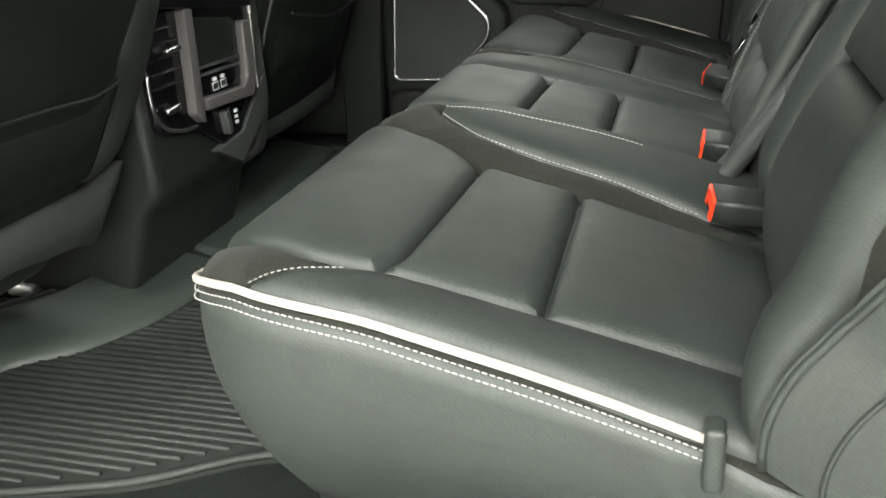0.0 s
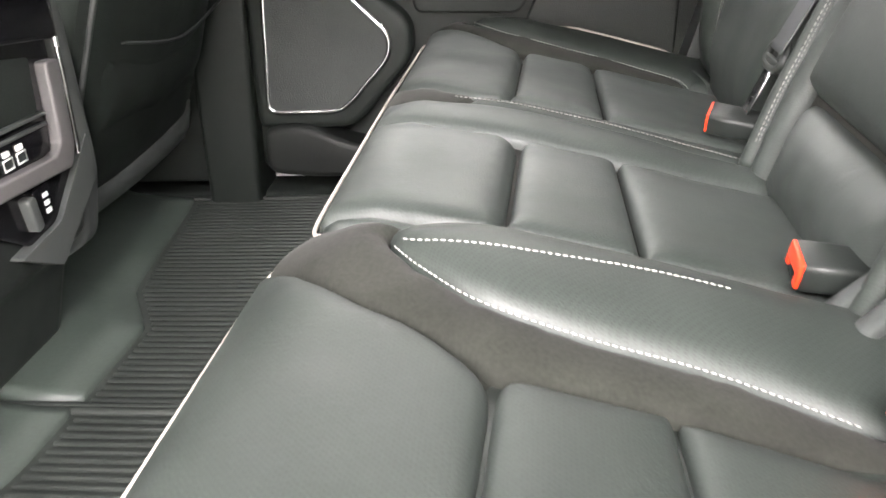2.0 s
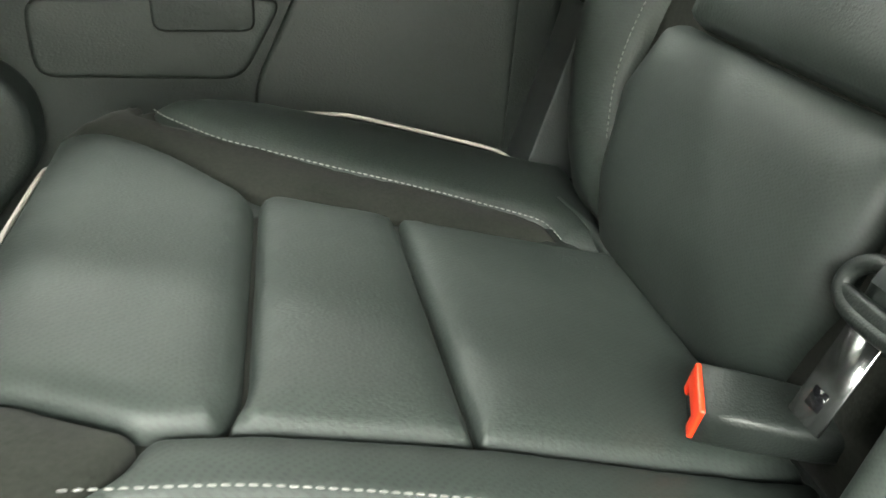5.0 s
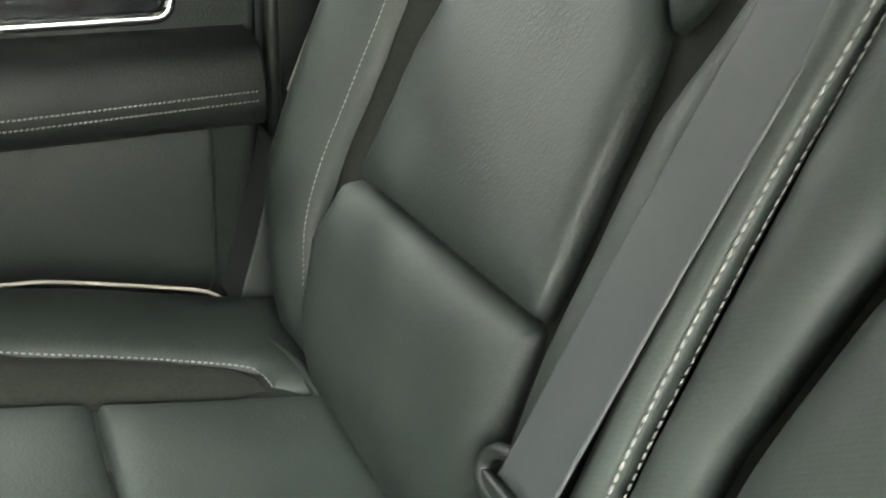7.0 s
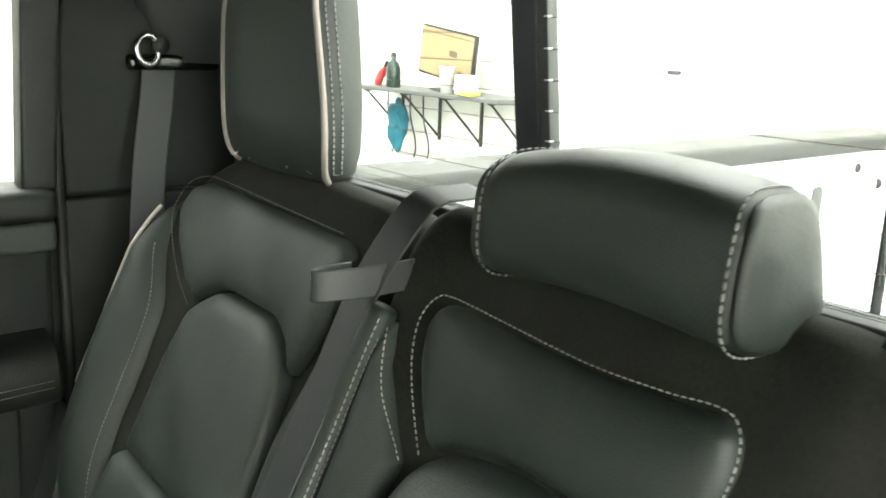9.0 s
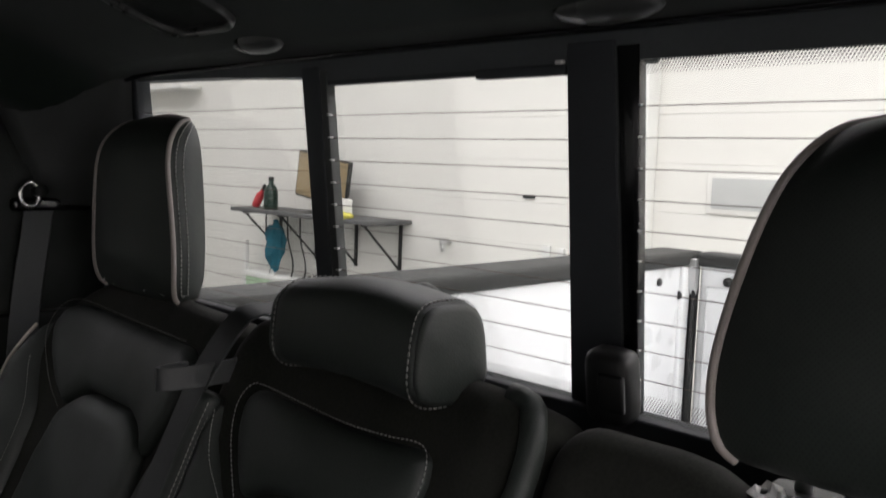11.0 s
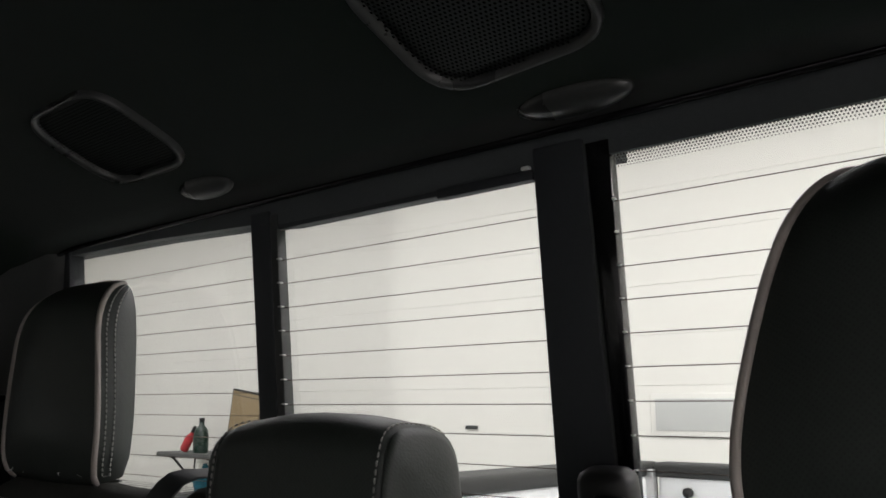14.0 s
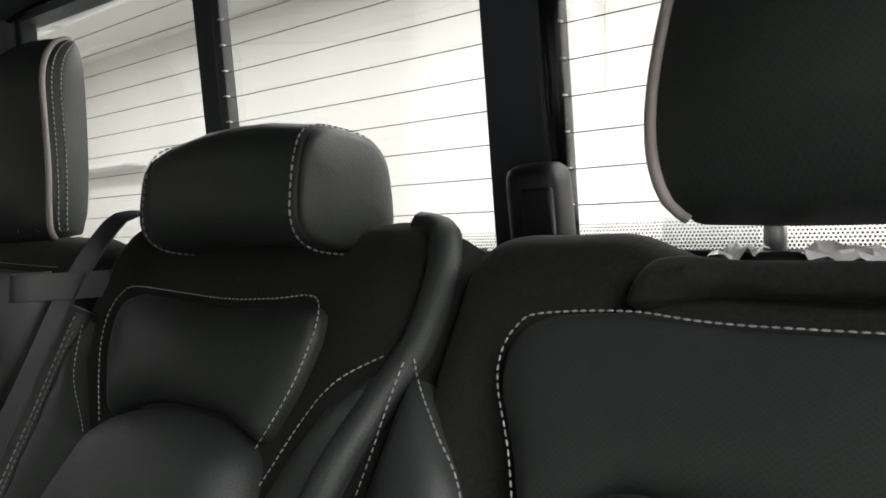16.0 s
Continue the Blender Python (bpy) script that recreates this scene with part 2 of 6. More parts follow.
def resample(poly, step, closed=True):
    p = [np.array(q, float) for q in poly]
    out = []
    n = len(p)
    for i in range(n if closed else n - 1):
        a, b = p[i], p[(i + 1) % n]
        k = max(1, int(np.ceil(np.linalg.norm(b - a) / step)))
        out += [a + (b - a) * j / k for j in range(k)]
    if not closed:
        out.append(p[-1])
    return out


def grow(poly, d):
    """A closed outline moved outwards by d."""
    p = np.array(poly, float)
    t = np.roll(p, -1, axis=0) - np.roll(p, 1, axis=0)
    t /= np.maximum(1e-9, np.linalg.norm(t, axis=1))[:, None]
    area = np.sum(p[:, 0] * np.roll(p[:, 1], -1) - p[:, 1] * np.roll(p[:, 0], -1))
    return [tuple(q) for q in p + np.c_[t[:, 1], -t[:, 0]] * d * (1 if area > 0 else -1)]


def tube(points, radius=0.003, sides=8, closed=False, flat=1.0, up=Vector((0, 0, 1))):
    """A round (or flattened) rod along a line."""
    pts = [Vector(p) for p in points]
    bm = bmesh.new()
    rings = []
    n = len(pts)
    s = None
    for i, p in enumerate(pts):
        a = pts[(i - 1) % n] if closed or i > 0 else p
        b = pts[(i + 1) % n] if closed or i < n - 1 else p
        d = (b - a).normalized()
        if s is None:
            s = d.cross(up)
            if s.length < 1e-2:
                s = d.cross(Vector((1, 0.2, 0)))
        else:
            s = s - d * s.dot(d)
        s.normalize()
        u = s.cross(d)
        rings.append([bm.verts.new(p + s * (radius * math.cos(2 * math.pi * j / sides)) + u * (radius * flat * math.sin(2 * math.pi * j / sides))) for j in range(sides)])
    for i in range(n if closed else n - 1):
        r, q = rings[i], rings[(i + 1) % n]
        for j in range(sides):
            bm.faces.new((r[j], r[(j + 1) % sides], q[(j + 1) % sides], q[j]))
    if not closed:
        bm.faces.new(rings[0][::-1])
        bm.faces.new(rings[-1])
    return bm


def cylinder(a, b, r1, r2=None, sides=20):
    a, b = Vector(a), Vector(b)
    bm = bmesh.new()
    bmesh.ops.create_cone(bm, cap_ends=True, segments=sides, radius1=r1, radius2=r1 if r2 is None else r2, depth=(b - a).length)
    m = Matrix.Translation((a + b) / 2) @ (b - a).to_track_quat("Z", "Y").to_matrix().to_4x4()
    bmesh.ops.transform(bm, matrix=m, verts=bm.verts)
    return bm


def lathe(at, profile, sides=20):
    """A turned body: profile rows of (radius, height)."""
    bm = bmesh.new()
    rings = [[bm.verts.new((at[0] + r * math.cos(2 * math.pi * j / sides), at[1] + r * math.sin(2 * math.pi * j / sides), at[2] + z)) for j in range(sides)] for r, z in profile]
    for p, q in zip(rings, rings[1:]):
        for j in range(sides):
            bm.faces.new((p[j], p[(j + 1) % sides], q[(j + 1) % sides], q[j]))
    bm.faces.new(rings[0][::-1])
    bm.faces.new(rings[-1])
    return bm


def ribbon(points, width_dirs, width, thick=0.0015, normal=None):
    """A flat strap along a line; width_dirs gives the crosswise direction at each point."""
    bm = bmesh.new()
    pts = [Vector(p) for p in points]
    rings = []
    for i, p in enumerate(pts):
        a, b = pts[max(0, i - 1)], pts[min(len(pts) - 1, i + 1)]
        d = (b - a).normalized()
        w = Vector(width_dirs[i] if isinstance(width_dirs[0], (list, tuple, Vector)) else width_dirs)
        w = (w - d * w.dot(d)).normalized()
        n = d.cross(w).normalized()
        ring = []
        K = 22
        for j in range(K + 1):
            off = (j / K - 0.5) * width
            rib = 0.0006 * (1 if j % 2 else -1) if 0 < j < K else -0.0006
            ring.append(p + w * off + n * (thick / 2 + rib))
        for j in range(K, -1, -1):
            off = (j / K - 0.5) * width
            ring.append(p + w * off - n * (thick / 2))
        rings.append([bm.verts.new(c) for c in ring])
    for r, q in zip(rings, rings[1:]):
        for j in range(len(r)):
            bm.faces.new((r[j], r[(j + 1) % len(r)], q[(j + 1) % len(r)], q[j]))
    bm.faces.new(rings[0][::-1])
    bm.faces.new(rings[-1])
    return bm


def edge_distance(pts, poly):
    p = np.asarray(pts)
    a = np.asarray(poly)
    b = np.roll(a, -1, axis=0)
    best = np.full(len(p), 9.0)
    for s, e in zip(a, b):
        d = e - s
        t = np.clip(((p - s) @ d) / max(1e-12, d @ d), 0, 1)
        best = np.minimum(best, np.linalg.norm(p - (s + t[:, None] * d), axis=1))
    return best


def inside(pts, poly):
    p = np.asarray(pts)
    a = np.asarray(poly)
    b = np.roll(a, -1, axis=0)
    c = np.zeros(len(p), bool)
    for (x1, y1), (x2, y2) in zip(a, b):
        if y1 == y2:
            continue
        hit = ((y1 > p[:, 1]) != (y2 > p[:, 1])) & (p[:, 0] < (x2 - x1) * (p[:, 1] - y1) / (y2 - y1) + x1)
        c ^= hit
    return c


from mathutils import geometry


def pad(poly, surface, puff=0.008, edge=0.012, step=0.016, crease=-0.003, back=0.02, wrinkle=0.0008, sew=0.0):
    """A sewn, padded panel: its outline in the surface's two coordinates, raised in the middle and drawn in at the seam."""
    rim = resample(poly, step * 0.6)
    rim = np.array(rim)
    lo, hi = rim.min(0), rim.max(0)
    gx, gy = np.meshgrid(np.arange(lo[0] + step / 2, hi[0], step), np.arange(lo[1] + step / 2, hi[1], step))
    gx = gx + (np.arange(gx.shape[0]) % 2)[:, None] * step / 2
    grid = np.c_[gx.ravel(), gy.ravel()]
    grid = grid[inside(grid, rim)]
    grid = grid[edge_distance(grid, rim) > edge * 1.35] if len(grid) else grid
    area = 0.5 * np.sum(rim[:, 0] * np.roll(rim[:, 1], -1) - rim[:, 1] * np.roll(rim[:, 0], -1))
    tang = np.roll(rim, -1, axis=0) - np.roll(rim, 1, axis=0)
    tang /= np.maximum(1e-9, np.linalg.norm(tang, axis=1))[:, None]
    nrm = np.c_[-tang[:, 1], tang[:, 0]] * (1 if area > 0 else -1)
    extra = []
    for off in (edge * 0.22, edge * 0.55, edge):
        q = rim + nrm * off
        q = q[inside(q, rim)]
        extra.append(q[edge_distance(q, rim) > off * 0.9])
    allp = np.concatenate([rim, *extra, grid])
    res = geometry.delaunay_2d_cdt([Vector(p) for p in allp], [(i, (i + 1) % len(rim)) for i in range(len(rim))], [], 1, 1e-6)
    flat = np.array([tuple(v) for v in res[0]])
    d = edge_distance(flat, rim)
    bm = bmesh.new()
    vs = []
    for (u, v), q in zip(flat, d):
        h = puff * (1 - math.exp(-q / edge)) + crease * math.exp(-q / (edge * 0.35))
        h += wrinkle * noise.noise(Vector((u * 28, v * 28, puff * 900))) * min(1, q / edge)
        h += wrinkle * 0.9 * noise.noise(Vector((u * 95, v * 70, 3.1))) * math.exp(-q / (edge * 2.5)) * min(1, q / (edge * 0.3))
        vs.append(bm.verts.new(surface(u, v, h)))
    for f in res[2]:
        try:
            bm.faces.new([vs[i] for i in f])
        except ValueError:
            pass
    rim_edges = [e for e in bm.edges if len(e.link_faces) == 1]
    low = {}
    for e in rim_edges:
        for w in e.verts:
            if w not in low:
                i = vs.index(w)
                low[w] = bm.verts.new(surface(flat[i][0], flat[i][1], crease - back))
    for e in rim_edges:
        a, b = e.verts
        bm.faces.new((a, b, low[b], low[a]))
    bmesh.ops.recalc_face_normals(bm, faces=bm.faces)
    mid = surface(float(flat[:, 0].mean()), float(flat[:, 1].mean()), 0.05) - surface(float(flat[:, 0].mean()), float(flat[:, 1].mean()), 0)
    total = Vector((0, 0, 0))
    for f in bm.faces:
        if len(f.verts) == 3:
            total += f.normal * f.calc_area()
    if total.dot(mid) < 0:
        bmesh.ops.reverse_faces(bm, faces=bm.faces)
    return bm


def stitches(line, surface, h=0.001, length=0.0038, gap=0.0017, r=0.00062):
    """A row of sewn stitches along a line in a surface's coordinates."""
    pts = [surface(u, v, h) for u, v in smooth_line(line, 0.004)]
    return stitch_row(pts, length, gap, r)


def stitch_row(pts, length=0.0031, gap=0.0013, r=0.00056):
    pts = [Vector(p) for p in pts]
    cum = [0.0]
    for a, b in zip(pts, pts[1:]):
        cum.append(cum[-1] + (b - a).length)

    def along(s):
        i = min(len(pts) - 2, max(0, int(np.searchsorted(cum, s)) - 1))
        t = (s - cum[i]) / max(1e-9, cum[i + 1] - cum[i])
        return pts[i].lerp(pts[i + 1], min(1, max(0, t)))

    verts, faces = [], []
    s = 0.0
    while s + length < cum[-1]:
        a, b = along(s), along(s + length)
        d = (b - a).normalized()
        u = d.cross(Vector((0.3, 0.2, 1))).normalized()
        w = u.cross(d)
        k = len(verts)
        for q, rr in ((a, 0.5), (a.lerp(b, 0.25), 1), (a.lerp(b, 0.75), 1), (b, 0.5)):
            for c, e in ((1, 0), (0, 1), (-1, 0), (0, -1)):
                verts.append(q + (u * c + w * e) * r * rr)
        for g in range(3):
            for j in range(4):
                faces.append((k + g * 4 + j, k + g * 4 + (j + 1) % 4, k + g * 4 + 4 + (j + 1) % 4, k + g * 4 + 4 + j))
        faces.append((k + 3, k + 2, k + 1, k))
        faces.append((k + 12, k + 13, k + 14, k + 15))
        s += length + gap
    me = bpy.data.meshes.new("tmp")
    me.from_pydata([tuple(v) for v in verts], [], faces)
    bm = bmesh.new()
    bm.from_mesh(me)
    bpy.data.meshes.remove(me)
    return bm


def table(rows):
    xs, ys = [r[0] for r in rows], [r[1] for r in rows]
    return lambda x: float(np.interp(x, xs, ys))


def eased(rows, k=0.02):
    """A table read with its corners eased over k."""
    g = table(rows)
    return lambda x: (g(x - k) + 2 * g(x - k / 2) + 2 * g(x) + 2 * g(x + k / 2) + g(x + k)) / 8


def cloth_block(outline, z_top, z_bottom, tuck=0.02, rows=6, bulge=0.006):
    """An upholstered block under a seat: outline (x, y) with its top height z_top(x, y), drawn in towards the bottom."""
    rim = resample(outline, 0.02)
    c = np.mean(rim, axis=0)
    bm = bmesh.new()
    rings = []
    for i in range(rows + 1):
        t = i / rows
        ring = []
        for p in rim:
            d = c - p
            d = d / np.linalg.norm(d)
            q = p + d * (tuck * t ** 2 - bulge * math.sin(math.pi * t))
            zt = z_top(*p)
            ring.append(bm.verts.new((q[0], q[1], zt + (z_bottom - zt) * t)))
        rings.append(ring)
    n = len(rim)
    for r, q in zip(rings, rings[1:]):
        for j in range(n):
            bm.faces.new((r[j], r[(j + 1) % n], q[(j + 1) % n], q[j]))
    bm.faces.new(rings[0])
    bm.faces.new(rings[-1][::-1])
    bmesh.ops.recalc_face_normals(bm, faces=bm.faces)
    return bm

# ---- garage ----


def room_panel(name, lo, hi, material, label, category):
    return solo(name, box(lo, hi, 0), material, label, category, kind="structure", smooth=False)


room_panel("ground", (-6, -4.2, -0.75), (6, 10.2, -0.65), CONCRETE, "grey concrete garage floor under the truck", "floor")
room_panel("ceiling", (-6, -4.2, 3.05), (6, 10.2, 3.15), WALL, "white garage ceiling", "ceiling")
room_panel("wall_left", (-6, -4.2, -0.65), (6, -4.0, 3.05), WALL, "white garage side wall", "wall")
room_panel("wall_right", (-6, 10.0, -0.65), (6, 10.2, 3.05), WALL, "white garage side wall", "wall")
# never in view; concrete grey here only weakens the light through the windshield
room_panel("wall_front", (-6, -4.0, -0.65), (-5.8, 10.0, 3.05), CONCRETE, "unseen garage front wall, dark to cut light from the front", "wall")

wall_rear = tagged(part("wall_rear", box((4.86, -4.0, -0.65), (5.0, 10.0, 3.05), 0), WALL_JOINT, None, "", False),
                   "white boarded rear wall of the garage", "wall", kind="structure")
board_mesh = box((4.80, -4.0, 0), (4.859, 10.0, 0.2958), 0.0012, 1)
first_board = part("board", board_mesh, WALL, wall_rear, "", False)
first_board.location.z = -0.65
for i in range(1, 13):
    b = new("board", first_board.data)
    b.parent = wall_rear
    b.location.z = -0.65 + i * 0.297

# ---- cab shell ----
CENTRE = 0.72


def wx(z):
    return 0.782 + 0.10 * (1.165 - z)


def wslab(y0, y1, z0, z1, h0, h1, bevel=0.0, lean0=0.0, lean1=0.0):
    """A slab in the plane of the rear window; h is measured inwards."""
    bm = bmesh.new()
    vs = []
    for h in (h0, h1):
        for y, z in ((y0 + lean0, z0), (y1 + lean1, z0), (y1, z1), (y0, z1)):
            vs.append(bm.verts.new((wx(z) - h, y, z)))
    for f in ((0, 1, 2, 3), (7, 6, 5, 4), (0, 4, 5, 1), (1, 5, 6, 2), (2, 6, 7, 3), (3, 7, 4, 0)):
        bm.faces.new([vs[i] for i in f])
    bmesh.ops.recalc_face_normals(bm, faces=bm.faces)
    if bevel:
        bmesh.ops.bevel(bm, geom=list(bm.edges), offset=bevel, segments=2, profile=0.6, affect="EDGES", clamp_overlap=True)
    return bm


def prism(outline, axis, a, b, bevel=0.0):
    """A plate: an outline in the two other axes, from a to b along the axis."""
    bm = bmesh.new()
    rings = []
    for t in (a, b):
        ring = []
        for p in outline:
            c = [p[0], p[1]]
            c.insert(axis, t)
            ring.append(bm.verts.new(c))
        rings.append(ring)
    n = len(outline)
    f1, f2 = bm.faces.new(rings[0][::-1]), bm.faces.new(rings[1])
    for j in range(n):
        bm.faces.new((rings[0][j], rings[0][(j + 1) % n], rings[1][(j + 1) % n], rings[1][j]))
    bmesh.ops.recalc_face_normals(bm, faces=bm.faces)
    if bevel:
        bmesh.ops.bevel(bm, geom=list({e for f in (f1, f2) for e in f.edges}), offset=bevel, segments=3, profile=0.6, affect="EDGES", clamp_overlap=True)
    return bm


# floor, sills and mats
solo("floor", box((-1.7, 0.0, -0.05), (0.95, 1.56, 0.075), 0.01), CARPET, "dark carpeted cab floor", "floor", kind="structure")
solo("sill_near", box((-1.7, -0.14, -0.12), (0.95, 0.20, 0.06), 0.02), PLASTIC, "black plastic door sill", "sill", kind="structure")
solo("sill_far", box((-1.7, 1.53, -0.12), (0.95, 1.66, 0.10), 0.02), CARPET, "dark carpeted door sill", "sill", kind="structure")


def mat_thing(outline, ribs, label, front=lambda y: 1.0):
    m = thing("rubber_floor_mat", (-0.3, ribs[2], 0.075), label, "floor mat", "rubber floor mats")
    rim = rounded(outline, 0.04, 5)
    part("tray", prism(rim, 2, 0.074, 0.088, 0.004), RUBBER, m)
    part("rim", tube([(p[0], p[1], 0.090) for p in resample(rim, 0.03)], 0.007, 6, True, 0.8), RUBBER, m)
    x0, x1, y0, y1 = ribs
    bms = []
    y = y0
    while y < y1:
        # ribs run fore and aft, their front ends follow the raised toe lip
        left = x0(y)
        bms.append(box((left + 0.032, y, 0.0865), (min(x1, front(y)), y + 0.0078, 0.0925), 0.0022, 1))
        y += 0.0152
    part("ribs", join(*bms), RUBBER, m)
    rows = [y0 + (y1 - y0) * i / 44 for i in range(45)]
    bm = bmesh.new()
    grid = []
    for y in rows:
        left = x0(y)
        grid.append([bm.verts.new(c) for c in ((left + 0.022, y, 0.086), (left + 0.020, y, 0.0975), (left - 0.05, y, 0.103), (left - 0.10, y, 0.112), (left - 0.15, y, 0.130), (left - 0.155, y, 0.126), (left - 0.15, y, 0.08))])
    for r, q in zip(grid, grid[1:]):
        for j in range(6):
            bm.faces.new((r[j], r[j + 1], q[j + 1], q[j]))
    bm.faces.new(grid[0][::-1])
    bm.faces.new(grid[-1])
    bmesh.ops.recalc_face_normals(bm, faces=bm.faces)
    part("toe_lip", bm, RUBBER_LIP_LIT, m, "smooth raised toe lip")
    return m


near_edge = eased([(0.16, -0.68), (0.30, -0.61), (0.40, -0.545), (0.445, -0.475), (0.553, -0.416), (0.683, -0.39), (0.80, -0.385)])
near_front = table([(0.15, -0.36), (0.203, -0.21), (0.275, -0.095), (0.32, 0.03), (0.34, 0.06)])
far_edge = table([(0.80, -0.385), (1.0, -0.38), (1.12, -0.45), (1.19, -0.46), (1.45, -0.49), (1.52, -0.5)])
mat_thing([(-0.72, 0.10), (-0.33, 0.145), (-0.178, 0.195), (-0.07, 0.267), (0.06, 0.31), (0.10, 0.795), (-0.55, 0.795), (-0.74, 0.5)], (near_edge, 0.06, 0.165, 0.79), "black ribbed rubber floor mat with a raised lip", near_front)
mat_thing([(-0.62, 0.805), (0.10, 0.805), (0.10, 1.52), (-0.66, 1.52)], (far_edge, 0.06, 0.815, 1.51), "black ribbed rubber floor mat near the far door")

# seat riser under the bench
solo("seat_riser", box((0.10, 0.10, 0.05), (0.60, 1.44, 0.24), 0.02), PLASTIC, "black plastic riser under the rear bench", "seat base", kind="structure")

# headliner: one curved sheet with thickness
head_z = eased([(-1.2, 1.27), (-0.6, 1.33), (0.1, 1.335), (0.35, 1.31), (0.56, 1.257), (0.673, 1.219), (0.72, 1.206), (0.765, 1.196), (0.80, 1.190)], 0.02)


def side_drop(y):
    d = max(0.0, abs(y - CENTRE) - 0.58)
    return 1.1 * d * d + (0.35 * max(0, d - 0.1))


bm = bmesh.new()
rows = []
for i in range(41):
    x = -1.2 + 1.970 * i / 40
    rows.append([[bm.verts.new((x, y, head_z(x) - side_drop(y) + up)) for y in np.linspace(-0.10, 1.54, 33)] for up in (0, 0.02)])
for r, q in zip(rows, rows[1:]):
    for k in (0, 1):
        for j in range(32):
            bm.faces.new((r[k][j], r[k][j + 1], q[k][j + 1], q[k][j]))
for side in (0, 32):
    for r, q in zip(rows, rows[1:]):
        bm.faces.new((r[0][side], r[1][side], q[1][side], q[0][side]))
for r in (rows[0], rows[-1]):
    for j in range(32):
        bm.faces.new((r[0][j], r[0][j + 1], r[1][j + 1], r[1][j]))
bmesh.ops.recalc_face_normals(bm, faces=bm.faces)
solo("headliner", bm, HEADLINER, "black cloth headliner of the cab", "ceiling", kind="structure")
solo("roof", prism([(-1.25, 1.30), (-0.6, 1.375), (0.1, 1.38), (0.4, 1.365), (0.66, 1.29), (0.83, 1.20), (0.86, 1.205), (0.67, 1.32), (0.4, 1.395), (-0.6, 1.405), (-1.25, 1.34)], 1, -0.14, 1.58), TRUCK_PAINT, "white painted cab roof", "roof", kind="structure")

# rear wall of the cab round its window
TRIM_DARK = mat("dark_window_trim", (0.030, 0.034, 0.039), 0.6, grain=0.2, grain_scale=500, vary=0.08)
# window trim again, lightened for the light the header catches from the front
TRIM_HEADER = mat("lit_header_trim", (0.060, 0.068, 0.072), 0.6, grain=0.2, grain_scale=500, vary=0.08)
wz0, wz1 = 0.859, 1.20
window = thing("window_rear", (0.79, CENTRE, wz0), "three-part sliding rear window with thin heater lines", "window", kind="structure")


def header_piece(rows, h0=-0.03, h1=0.001):
    """A run of header trim: rows of (y, lower z, upper z)."""
    bm = bmesh.new()
    rings = []
    for y, z0, z1 in rows:
        rings.append([bm.verts.new((wx(z) - h, y, z)) for h, z in ((h0, z0), (h1, z0), (h1, z1), (h0, z1))])
    for r, q in zip(rings, rings[1:]):
        for j in range(4):
            bm.faces.new((r[j], r[(j + 1) % 4], q[(j + 1) % 4], q[j]))
    bm.faces.new(rings[0])
    bm.faces.new(rings[-1][::-1])
    bmesh.ops.recalc_face_normals(bm, faces=bm.faces)
    return bm


part("header", header_piece([(0.02, 1.1655, 1.23), (0.460, 1.1675, 1.23)], -0.0035), TRIM_HEADER, window, "dark window header trim", False)
part("header", header_piece([(0.460, 1.1675, 1.23), (0.872, 1.1675, 1.23), (0.92, 1.1735, 1.23)]), TRIM_HEADER, window, "dark window header trim", False)
part("header", header_piece([(0.92, 1.1735, 1.23), (1.12, 1.182, 1.23), (1.37, 1.1875, 1.24)]), TRIM_HEADER, window, "dark window header trim", False)
# the gap's shade is a solid black tube along the headliner edge
part("header_gap_shade", tube([(0.770, y, head_z(0.770) - side_drop(y) - 0.0005) for y in np.linspace(0.0, 1.38, 40)], 0.0042, 8), GLOSS_BLACK, window, "black tube as the shade in the gap under the headliner edge")
part("frame_far_side", wslab(1.352, 1.60, 0.30, 1.20, -0.02, 0.004, 0.002), TRIM_DARK, window)
part("frame_near_side", wslab(-0.16, 0.074, 0.30, 1.20, -0.02, 0.012, 0.003), TRIM_DARK, window)
part("sill", wslab(0.074, 1.352, 0.30, wz0, -0.02, 0.012, 0.003), TRIM_DARK, window, "dark window sill")
part("far_pillar", wslab(0.8885, 0.922, wz0, 1.185, -0.012, 0.004, 0.002, -0.004, -0.008), TRIM_DARK, window)
part("far_channel", wslab(0.8765, 0.888, wz0, 1.18, -0.010, 0.003, 0.001, -0.006, -0.004), PLASTIC_GREY, window)
part("near_pillar", wslab(0.4825, 0.5315, wz0, 1.185, -0.012, 0.004, 0.002, -0.009, -0.002), TRIM_DARK, window)
part("pillar_edge", wslab(0.4808, 0.4824, wz0, 1.18, -0.010, 0.0035, 0.0005, -0.009, -0.009), PLASTIC_GREY, window, "pale moulded edge")
part("near_channel", wslab(0.4595, 0.4807, wz0, 1.18, -0.010, 0.002, 0.001, 0.0, -0.009), GLOSS_BLACK, window)
part("slider_rail", wslab(0.5315, 0.877, 1.1625, 1.185, -0.010, 0.0004, 0.001), TRIM_DARK, window)
part("slider_stop", wslab(0.533, 0.640, 1.1585, 1.1675, -0.006, 0.0045, 0.001), TRIM_DARK, window)
part("stop_clip", wslab(0.535, 0.543, 1.1675, 1.1710, 0.0, 0.006, 0.001), WHITE_PLASTIC, window, "small pale clip")
